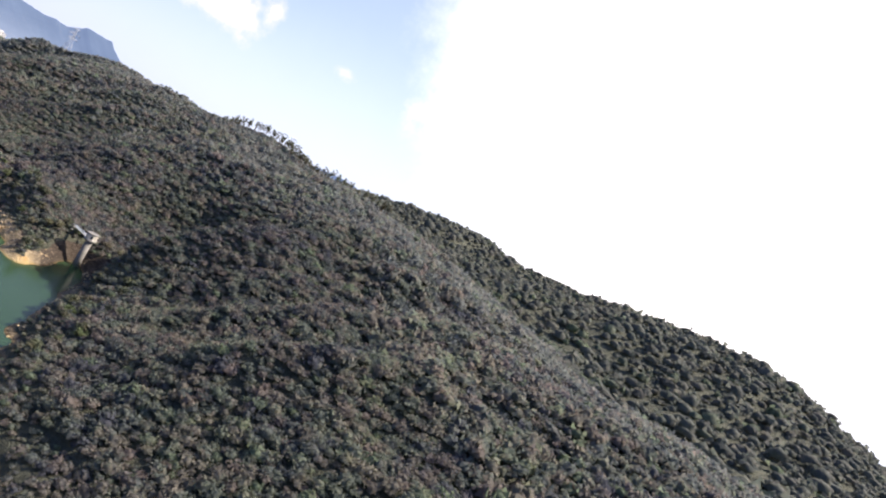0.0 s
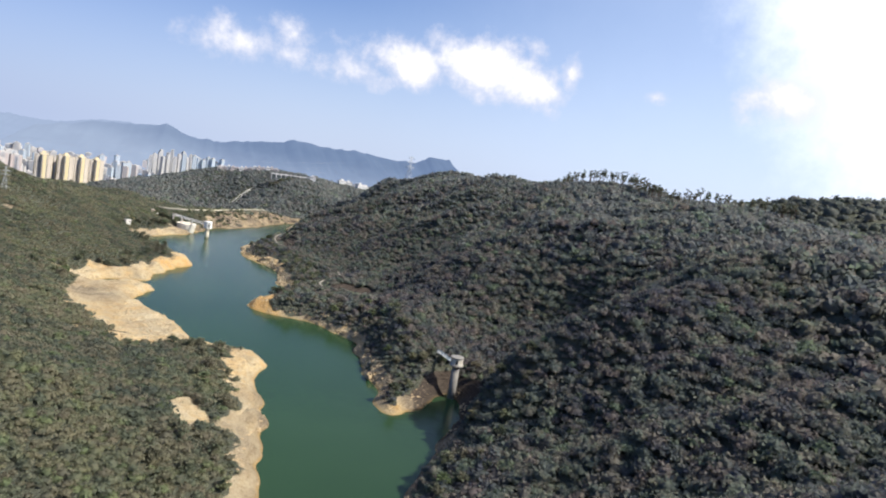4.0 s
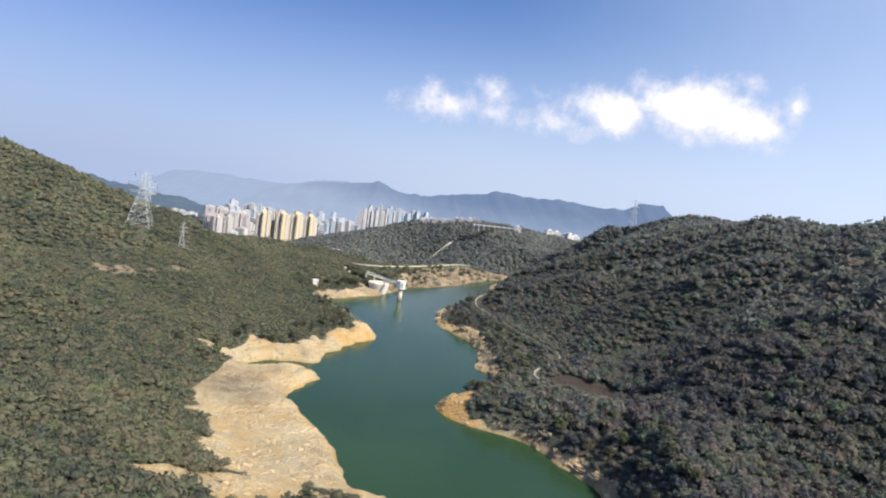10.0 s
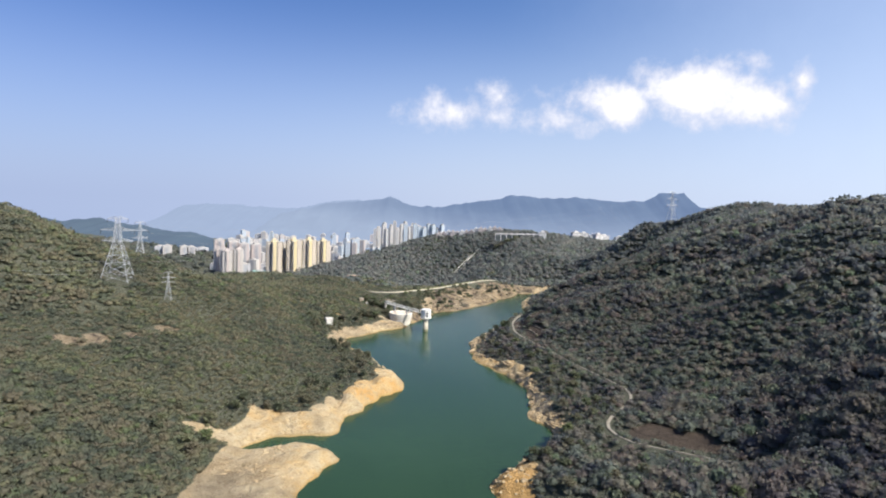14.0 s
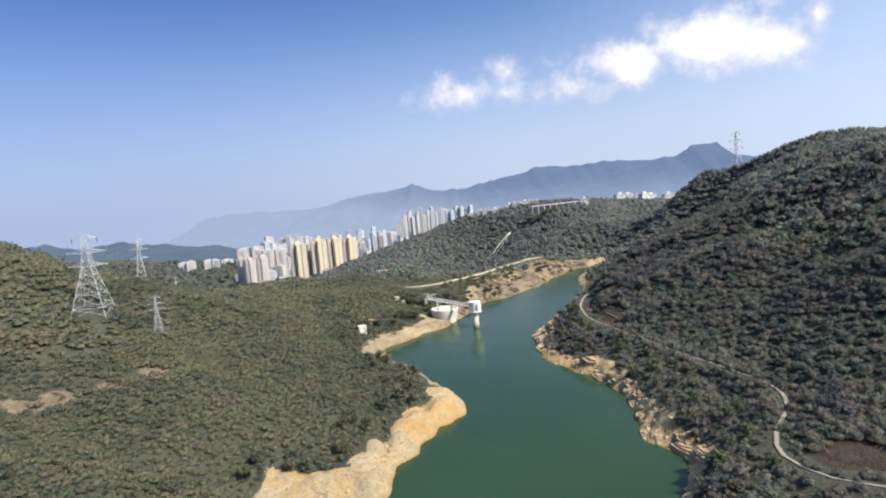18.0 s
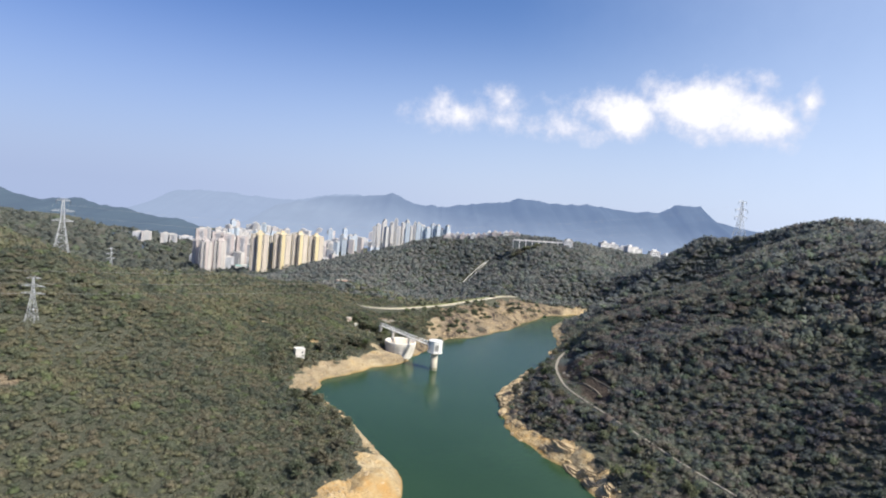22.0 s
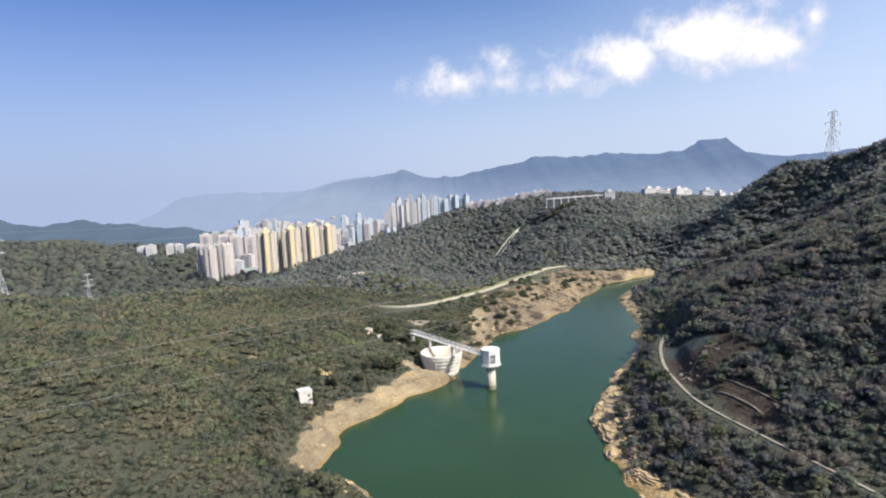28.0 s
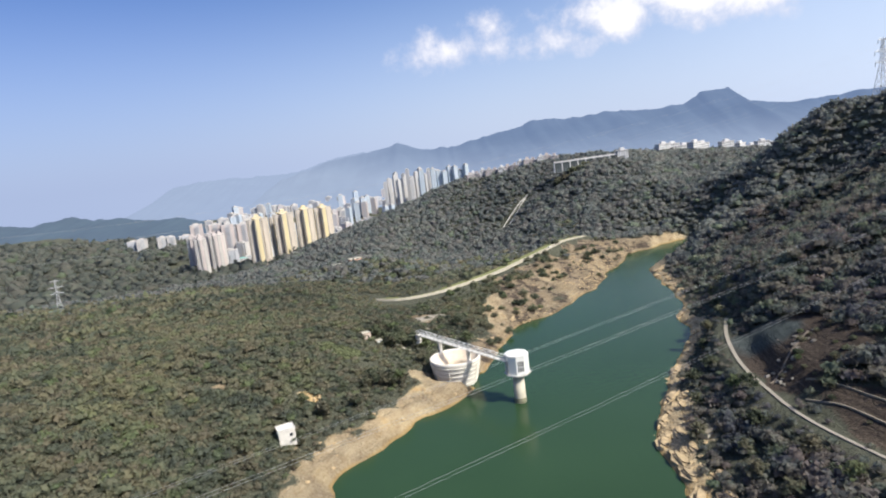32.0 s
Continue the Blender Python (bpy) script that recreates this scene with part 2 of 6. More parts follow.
    # sprayed concrete on the cut over the road, darkened to carry its shade
    coat = ramp(t, mathn(t, "ADD", mathn(t, "MULTIPLY", fine, 0.5), mathn(t, "MULTIPLY", seam, 0.5)), [(0.35, (0.040, 0.052, 0.052)), (0.65, (0.092, 0.108, 0.104))])
    rock = mixc(t, attribute(t, "sprayed"), rock, coat)
    scrub = ramp(t, mathn(t, "ADD", mathn(t, "MULTIPLY", broad, 0.4), mathn(t, "MULTIPLY", fine, 0.6)),
                 [(0.30, (0.066, 0.072, 0.052)), (0.55, (0.096, 0.100, 0.074)), (0.78, (0.138, 0.132, 0.098))])
    edge = mathn(t, "ADD", bare, mathn(t, "MULTIPLY", mathn(t, "SUBTRACT", fine, 0.5), 0.7))
    mask = rangen(t, edge, 0.38, 0.62)
    # the wet, darker rim just over the water
    z = node(t, "ShaderNodeSeparateXYZ", {"Vector": p}).outputs["Z"]
    wet = rangen(t, mathn(t, "ADD", z, mathn(t, "MULTIPLY", fine, 0.6)), 0.3, 1.7, 0.62, 0.0)
    rock = mixc(t, mathn(t, "MULTIPLY", wet, rangen(t, warm, 0.1, 0.5, 0.35, 1.0)), rock, (0.36, 0.225, 0.065))
    t.links.new(mixc(t, mask, scrub, rock), b.inputs["Base Color"])
    bump(t, b, mathn(t, "ADD", mathn(t, "ADD", fine, mathn(t, "MULTIPLY", crack, -0.5)), mathn(t, "ADD", mathn(t, "MULTIPLY", strata, 0.8), mathn(t, "MULTIPLY", rills, 1.6))), 1.0, 1.5)
    return m


def water_material():
    m, t, b = material("reservoir_water", 0.17, 0.0, 0.28)
    p = place(t)
    tint = noisen(t, p, 0.006, 3.0)
    t.links.new(ramp(t, tint, [(0.35, (0.020, 0.046, 0.020)), (0.65, (0.027, 0.058, 0.026))]), b.inputs["Base Color"])
    b.inputs["IOR"].default_value = 1.33
    rip = mathn(t, "ADD", mathn(t, "MULTIPLY", noisen(t, p, 0.35, 3.0), 1.0), mathn(t, "MULTIPLY", noisen(t, p, 1.6, 2.0), 0.4))
    bump(t, b, rip, 0.18, 0.35)
    return m


# the bluish dark tone carries some of the haze over the eastern slope
LEAF = foliage("woodland_leaves", (0.105, 0.111, 0.130), (0.157, 0.183, 0.154), (0.232, 0.257, 0.186), (0.240, 0.190, 0.170))
OLIVE_LEAF = foliage("olive_scrub_leaves", (0.103, 0.120, 0.096), (0.167, 0.185, 0.124), (0.254, 0.254, 0.148), (0.226, 0.194, 0.140))
# green lightened and blued to carry the haze of distance
HAZED_LEAF = foliage("hazed_green_leaves", (0.140, 0.160, 0.156), (0.194, 0.216, 0.204), (0.250, 0.272, 0.240), (0.225, 0.208, 0.190))
# a little distance haze is mixed into these paler, bluer greens
FAR_LEAF = foliage("far_woodland_leaves", (0.085, 0.100, 0.090), (0.125, 0.142, 0.122), (0.170, 0.184, 0.152), (0.155, 0.148, 0.125))
TREE_LEAF = foliage("bank_tree_leaves", (0.090, 0.108, 0.072), (0.150, 0.168, 0.108), (0.225, 0.238, 0.138), (0.196, 0.170, 0.125), False)
PINE = foliage("pine_needles", (0.070, 0.080, 0.055), (0.105, 0.120, 0.075), (0.150, 0.165, 0.100), (0.140, 0.125, 0.088), False)
BARK = plain("bark", (0.16, 0.12, 0.09), 0.9, vary=0.35, scale=1.5, grain=9.0)
GROUND = ground_material()
WATER = water_material()
CONCRETE = plain("weathered_concrete", (0.62, 0.60, 0.55), 0.85, vary=0.16, scale=0.25, grain=3.0)
STAINED = plain("stained_concrete", (0.50, 0.46, 0.37), 0.9, vary=0.22, scale=0.3, grain=2.5)
WHITE = plain("white_paint", (0.68, 0.68, 0.66), 0.55, vary=0.06, scale=0.5, grain=4.0)
DARK = plain("dark_opening", (0.05, 0.055, 0.06), 0.6, vary=0.2)
STEEL = plain("galvanised_steel", (0.55, 0.57, 0.58), 0.45, 0.6, vary=0.12, relief=0)
ROADWAY = plain("concrete_road", (0.27, 0.245, 0.20), 0.9, vary=0.14, scale=0.2, grain=2.0)
BERM = plain("mossy_concrete", (0.24, 0.21, 0.16), 0.95, vary=0.3)
CUT_STAIR = plain("earthy_concrete", (0.15, 0.125, 0.10), 0.95, vary=0.3)
BELL = plain("pale_concrete", (0.64, 0.61, 0.55), 0.85, vary=0.13, scale=0.2, grain=2.0)
GRASS = plain("dry_grass", (0.16, 0.17, 0.07), 0.95, vary=0.35, scale=0.12, grain=1.5, relief=0.15)


# ---- the lie of the land ----
# the shoreline in plan, each bank from the near end to the dam's end
WEST_SHORE = [(6, 150), (-4, 250), (18, 360), (28, 398), (40, 450), (45, 500), (46, 545), (54, 578), (30, 596), (12, 603), (6, 622), (-1, 647), (-18, 682),
              (-36, 716), (-35, 740), (-22, 761), (-42, 774), (-78, 768), (-66, 788), (-36, 799), (-26, 830), (-8, 868), (7, 902), (-4, 940), (-22, 968), (-36, 1000), (-55, 1012),
              (-54, 1036), (-49, 1049), (-51, 1066), (-28, 1096), (-24, 1113), (-6, 1126), (4, 1142), (15, 1164), (45, 1238), (76, 1261), (118, 1322), (174, 1422), (210, 1458), (260, 1486)]
EAST_SHORE = [(12, 150), (38, 250), (50, 318), (74, 354), (80, 378), (100, 400), (130, 440), (152, 470), (169, 500), (168, 520), (154, 514), (143, 499), (133, 491), (118, 488), (112, 502), (119, 524), (119, 555),
              (126, 600), (130, 630), (120, 651), (110, 676), (90, 690), (68, 703), (57, 730), (72, 756), (92, 780), (104, 808), (94, 838), (100, 868), (101, 908),
              (90, 945), (76, 985), (72, 1025), (76, 1060), (84, 1088), (96, 1110), (110, 1138), (130, 1168), (147, 1208), (167, 1275), (176, 1352), (200, 1385), (240, 1440), (275, 1480)]

# heights: x, y, z
EAST_HILL = [(139, 269, 56), (250, 250, 86), (380, 250, 116), (190, 395, 58), (260, 400, 98), (350, 450, 126), (445, 640, 152), (554, 677, 154), (575, 619, 150), (477, 590, 150), (462, 697, 155), (492, 772, 167),
             (482, 832, 167), (474, 886, 159), (484, 1001, 141), (424, 1003, 153), (432, 1135, 144), (525, 1269, 150), (450, 1297, 145), (410, 1362, 130), (382, 1430, 117), (419, 1406, 124), (340, 1350, 68), (260, 1390, 40), (240, 1150, 72), (260, 900, 80), (230, 700, 62),
             (164, 541, 23), (215, 590, 27), (186, 560, 15), (158, 560, 25), (148, 588, 25), (140, 622, 18), (205, 520, 20), (228, 505, 30), (165, 452, 45), (185, 450, 60), (210, 450, 74), (236, 450, 86), (266, 450, 96), (300, 462, 106), (330, 560, 92), (370, 800, 124), (350, 1000, 120), (150, 960, 22), (160, 1180, 32), (300, 1500, 38), (150, 700, 22)]
EAST_FAR = [(690, 800, 118), (800, 520, 88), (1050, 700, 155), (1470, 1150, 236), (1440, 1040, 196), (1490, 880, 212), (1380, 640, 218), (1330, 500, 238), (1500, 300, 288), (1560, 150, 282), (1600, 20, 238), (1288, 350, 228), (1500, -200, 170), (900, 1300, 140), (700, -100, 95),
            (300, -100, 90), (900, -400, 180), (620, 250, 92), (130, 60, 40), (700, 1500, 90)]
WEST_HILL = [(-365, 1000, 126), (-305, 1000, 112), (-264, 1000, 96), (-213, 1000, 76), (-150, 1000, 60), (-219, 939, 65), (-199, 849, 52), (-417, 1150, 110),
             (-312, 1150, 64), (-232, 1150, 50), (-151, 1150, 44), (-90, 1150, 34), (-73, 1078, 16), (-318, 1300, 32), (-157, 1300, 35), (-108, 1300, 38),
             (-130, 700, 30), (-250, 700, 70), (-90, 830, 22), (-50, 915, 17), (-95, 950, 38), (-450, 800, 130), (-150, 560, 35), (-60, 500, 24)]
WEST_NEAR = [(0, 470, 17), (-15, 400, 20), (-120, 380, 40), (-300, 500, 80), (-250, 250, 70), (-500, 300, 120), (-550, 1000, 150), (-600, 1300, 80), (-20, 565, 11), (-50, 640, 8),
             (-62, 720, 6), (-84, 690, 17), (-74, 650, 15), (-90, 722, 14), (-100, 640, 22), (-300, 0, 80)]
DAM_SIDE = [(-20, 1230, 16), (-45, 1290, 19), (13, 1303, 19), (72, 1376, 19), (130, 1460, 19), (-60, 1400, -4), (20, 1450, -12), (90, 1530, -4), (160, 1570, 14), (-98, 1522, 10),
            (103, 1746, 2), (0, 1650, -12), (250, 1600, 38), (350, 1600, 46), (50, 1950, 62), (135, 1900, 75), (220, 1790, 75), (266, 1720, 72), (340, 1760, 66), (479, 1800, 70),
            (594, 1800, 60), (-45, 1950, 32), (-137, 1850, 6), (430, 1560, 70), (200, 1660, 40)]
TOWN_SIDE = [(-300, 1600, -25), (-350, 1900, -52), (-330, 2211, -68), (-700, 2700, -75), (0, 2400, -70), (500, 2500, -62), (900, 2200, -15), (-900, 1800, -20), (-1000, 2200, -40),
             (0, 3400, -70), (-1650, 3000, -20), (-1470, 3000, -10), (-1230, 3000, -20), (-953, 3000, -50), (800, 3400, -40), (1500, 2200, 60), (1500, 3300, 0), (-600, 1600, 0), (-1300, 1000, 120)]

# roads: plan of the centre lines
SHORE_ROAD = [(182, 716), (168, 726), (152, 735), (132, 748), (126, 768), (134, 788), (154, 816), (162, 840), (158, 866), (144, 914), (137, 945), (127, 985), (117, 1030), (118, 1062), (122, 1090), (133, 1125), (146, 1152)]
DAM_ROAD = [(-110, 1330), (-70, 1302), (-36, 1280), (-8, 1286), (12, 1302), (44, 1334), (72, 1374), (100, 1414), (125, 1452), (150, 1466)]


def smooth_line(points, step):
    """A curve through the points, in steps of about that length."""
    p = np.array([points[0], *points, points[-1]], float)
    out = []
    for a, b, c, d in zip(p, p[1:], p[2:], p[3:]):
        n = max(1, int(np.linalg.norm(c - b) / step))
        for s in np.arange(n) / n:
            out.append(0.5 * (2 * b + (c - a) * s + (2 * a - 5 * b + 4 * c - d) * s**2 + (3 * b - a - 3 * c + d) * s**3))
    out.append(p[-1])
    return np.array(out)


def lattice(x, y, seed):
    """Smooth random heights between -1 and 1 on a lattice of one metre."""
    xi, yi = np.floor(x).astype(np.int64), np.floor(y).astype(np.int64)
    u, v = x - xi, y - yi
    u, v = u * u * (3 - 2 * u), v * v * (3 - 2 * v)

    def h(a, b):
        n = (a * 374761393 + b * 668265263 + seed * 1442695041) & 0xFFFFFFFF
        n = ((n ^ (n >> 13)) * 1274126177) & 0xFFFFFFFF
        return ((n ^ (n >> 16)) & 0xFFFF) / 32767.5 - 1

    return (h(xi, yi) * (1 - u) + h(xi + 1, yi) * u) * (1 - v) + (h(xi, yi + 1) * (1 - u) + h(xi + 1, yi + 1) * u) * v


def fractal(x, y, size, octaves, seed):
    z, a = 0.0, 1.0
    for o in range(octaves):
        z = z + a * lattice(x / size + 17.3 * o, y / size - 9.1 * o, seed + o)
        size, a = size / 2.07, a / 2
    return z


def away(x, y, line):
    """Distance to a polyline, and how far along it the nearest place is (0 to 1)."""
    best, along = np.full(x.shape, 1e9), np.zeros(x.shape)
    for n, (a, b) in enumerate(zip(line, line[1:])):
        d = b - a
        s = np.clip(((x - a[0]) * d[0] + (y - a[1]) * d[1]) / max(d @ d, 1e-9), 0, 1)
        r = np.hypot(x - a[0] - s * d[0], y - a[1] - s * d[1])
        near = r < best
        best = np.where(near, r, best)
        along = np.where(near, (n + s) / (len(line) - 1), along)
    return best, along


def inside(x, y, ring):
    odd = np.zeros(x.shape, bool)
    for a, b in zip(ring, np.roll(ring, -1, 0)):
        cross = (a[1] > y) != (b[1] > y)
        odd ^= cross & (x < a[0] + (y - a[1]) * (b[0] - a[0]) / (b[1] - a[1] + 1e-12))
    return odd


def scalloped(line, reach, side, seed):
    """The line with rounded lobes towards the water and sharp notches between them."""
    t = np.gradient(line, axis=0)
    t /= np.linalg.norm(t, axis=1, keepdims=True)
    along = np.r_[0, np.cumsum(np.linalg.norm(np.diff(line, axis=0), axis=1))]
    lobe = np.abs(fractal(along, 0 * along, 30, 3, seed)) * 1.7 - 0.6
    return line + np.stack([t[:, 1], -t[:, 0]], -1) * (side * reach * lobe)[:, None]


WEST_LINE = scalloped(smooth_line(WEST_SHORE, 4.5), 3.4, 1, 201)
EAST_LINE = scalloped(smooth_line(EAST_SHORE, 4.5), 2.8, -1, 207)
LAKE = np.concatenate([WEST_LINE, EAST_LINE[::-1]])
LAKE_RING = np.concatenate([LAKE, LAKE[:1]])
ROAD_LINE, DAM_LINE = smooth_line(SHORE_ROAD, 8), smooth_line(DAM_ROAD, 8)
ROAD_Z, DAM_Z = 17.0, 19.0


def spread(r2):
    return 0.5 * r2 * np.log(r2 + 1e-6)


KNOTS = np.array(EAST_HILL + EAST_FAR + WEST_HILL + WEST_NEAR + DAM_SIDE + TOWN_SIDE + [(*p, 2.0) for p in LAKE[::13]]
                 + [(*p, ROAD_Z) for p in ROAD_LINE[1::4]], float)
KNOTS[:, :2] /= 1000


def fit_surface():
    n = len(KNOTS)
    p = np.c_[np.ones(n), KNOTS[:, :2]]
    r2 = ((KNOTS[:, None, :2] - KNOTS[None, :, :2]) ** 2).sum(-1)
    a = np.zeros((n + 3, n + 3))
    a[:n, :n], a[:n, n:], a[n:, :n] = spread(r2) + 2e-4 * np.eye(n), p, p.T
    return np.linalg.solve(a, np.r_[KNOTS[:, 2], 0, 0, 0])


WEIGHTS = fit_surface()


def hills(x, y):
    x, y = x / 1000, y / 1000
    z = WEIGHTS[-3] + WEIGHTS[-2] * x + WEIGHTS[-1] * y
    for (kx, ky, _), w in zip(KNOTS, WEIGHTS):
        z = z + w * spread((x - kx) ** 2 + (y - ky) ** 2)
    return z


def steps_out(lo, hi, step, limit):
    """Even steps between lo and hi, and growing ones on to the limit on both sides."""
    mid = list(np.arange(lo, hi + step / 2, step))
    up, down, s = [hi], [lo], step
    while up[-1] < limit[1] or down[-1] > limit[0]:
        s *= 1.055
        up.append(up[-1] + s)
        down.append(down[-1] - s)
    return np.array([v for v in down[:0:-1] if v > limit[0]] + mid + [v for v in up[1:] if v < limit[1]])


GX = steps_out(-110, 330, 2.6, (-5200, 5200))
GY = steps_out(380, 1330, 2.6, (-2200, 5600))
MX, MY = np.meshgrid(GX, GY, indexing="ij")
SHORE, _ = away(MX, MY, LAKE_RING)
WET = inside(MX, MY, LAKE)
ROAD_OFF, _ = away(MX, MY, ROAD_LINE)
DAM_OFF, _ = away(MX, MY, DAM_LINE)


def land():
    x, y = MX, MY
    h = hills(np.clip(x, -1900, 1800), np.clip(y, -500, 3600))
    out = np.maximum(np.maximum(np.abs(x) - 1700, -400 - y), y - 3300).clip(0, 900) / 900
    h = h * (1 - out) - (62 + 130 * np.clip((-x - 800) / 300, 0, 1) * np.clip((y - 3400) / 500, 0, 1)) * out
    rough = fractal(x, y, 120, 4, 3) * 6 + fractal(x, y, 28, 4, 11) * 2.2
    gully = -np.abs(fractal(x + 0.3 * y, y, 150, 2, 23)) * 9
    far = np.clip(SHORE / 120, 0, 1)
    h = h + (rough + gully) * far
    # spurs and ravines down the middle of the eastern slope
    slope = np.clip((150 - h) / 40, 0, 1) * np.clip((h - 18) / 25, 0, 1) * np.clip((x - 90) / 60, 0, 1) * (y < 1400) * (y > 0)
    h = h - slope * (np.abs(fractal(x * 0.5 + y * 0.87, (x * 0.87 - y * 0.5) * 0.35, 70, 2, 29)) * 14 - 5)
    face = 0.55 + 0.35 * fractal(x, y, 60, 2, 31)
    jag = fractal(x, y, 20, 4, 41) + 0.5 * np.abs(fractal(x, y, 9, 2, 43))
    rill = np.abs(fractal(x + 0.4 * y, y - 0.4 * x, 17, 3, 47))
    bank = np.minimum(SHORE * (0.75 + 0.35 * face) + jag * np.clip(SHORE / 6, 0, 1) * 2.2, np.where(x > 60, 5.5 + SHORE * 0.5, 4.0 + SHORE * 0.30))
    bank = bank - np.clip(0.45 - rill, 0, 1) * 4.5 * np.clip(SHORE / 9, 0, 1)
    # steep rock round the side cove
    knoll = np.exp(-(((x - 150) / 36) ** 2 + ((y - 527) / 36) ** 2) ** 2)
    bank = np.maximum(bank, np.minimum(SHORE * 1.05 + jag * np.clip(SHORE / 6, 0, 1) * 1.5, 23.0) * knoll)
    # scalloped soil cliffs along the western headland
    cliff = np.clip((20 - x) / 15, 0, 1) * np.clip((y - 800) / 25, 0, 1) * np.clip((1010 - y) / 25, 0, 1)
    lobes = np.abs(fractal(x, y, 24, 2, 37))
    steep = np.minimum(SHORE * 1.15, 6.0 + 5.0 * np.clip(lobes, 0, 1) + 0.16 * SHORE) - np.clip(0.30 - lobes, 0, 1) * 12 * np.clip(SHORE / 8, 0, 1)
    bank = bank * (1 - cliff) + np.maximum(steep, 0.25 * SHORE) * cliff
    flat = np.exp(-(((x + 35) / 40) ** 2 + ((y - 685) / 95) ** 2) ** 2)
    bank = bank + flat * np.clip(SHORE / 10, 0, 1) * (1.5 * fractal(x, y, 22, 4, 53) - 2.2 * np.clip(0.18 - np.abs(fractal(x - 0.5 * y, y + 0.5 * x, 34, 2, 55)), 0, 1) / 0.18)
    # a low shelf of bedded rock runs along the eastern shore towards the dam
    shelf = np.clip((x - 55) / 10, 0, 1) * np.clip((y - 950) / 20, 0, 1) * np.clip((1370 - y) / 25, 0, 1)
    low = 0.7 + 0.30 * SHORE + jag * np.clip(SHORE / 5, 0, 1) * 1.0
    bank = bank * (1 - shelf) + np.minimum(bank, low) * shelf
    bed = np.floor(bank / 1.7) * 1.7
    bank = np.where(SHORE > 2, bank * 0.45 + 0.55 * (bed + 1.7 * np.clip((bank - bed) / 1.7 * 2.2 - 1.0, 0, 1)), bank)
    bank = np.maximum(bank, np.minimum(SHORE * 0.35, 1.2))
    cove = np.exp(-(((x - 165) / 60) ** 2 + ((y - 520) / 95) ** 2) ** 2)
    s = np.clip(SHORE / (45 - 25 * cove), 0, 1)
    s = s * s * (3 - 2 * s)
    # the dam's long upstream slope is even
    z = bank * (1 - s) + np.maximum(h, 4) * s
    z = np.where((y > 1225) & (h < 4), h * s + bank * (1 - s), z)
    z = np.where(WET, -np.minimum(SHORE * 0.5, 7), z)
    for off, level in ((ROAD_OFF, ROAD_Z), (DAM_OFF, DAM_Z)):
        k = np.clip((off - 3.5) / 11, 0, 1)
        k = k * k * (3 - 2 * k)
        z = np.where(WET, z, z * k + level * (1 - k))
    # the pit and apron of the bellmouth
    r = np.hypot(x - 0.5, y - 1154)
    z = np.minimum(z, np.where(r < 34, 5.0 + np.clip(r - 14, 0, None) * 0.55, 1e3))
    k = np.clip((r - 10.5) / 3.5, 0, 1)
    z = z * k - 6 * (1 - k)
    return z


MZ = land()


def height(x, y):
    """The ground's height at places in the plan."""
    x, y = np.asarray(x, float), np.asarray(y, float)
    i, j = (np.searchsorted(g, v).clip(1, len(g) - 1) - 1 for g, v in ((GX, x), (GY, y)))
    u, v = (x - GX[i]) / (GX[i + 1] - GX[i]), (y - GY[j]) / (GY[j + 1] - GY[j])
    low, high = MZ[i, j], MZ[i + 1, j + 1]
    return np.where(u > v, low + u * (MZ[i + 1, j] - low) + v * (high - MZ[i + 1, j]), low + v * (MZ[i, j + 1] - low) + u * (high - MZ[i, j + 1]))


def field(values, x, y):
    i, j = (np.searchsorted(g, v).clip(1, len(g) - 1) for g, v in ((GX, x), (GY, y)))
    return values[i, j]


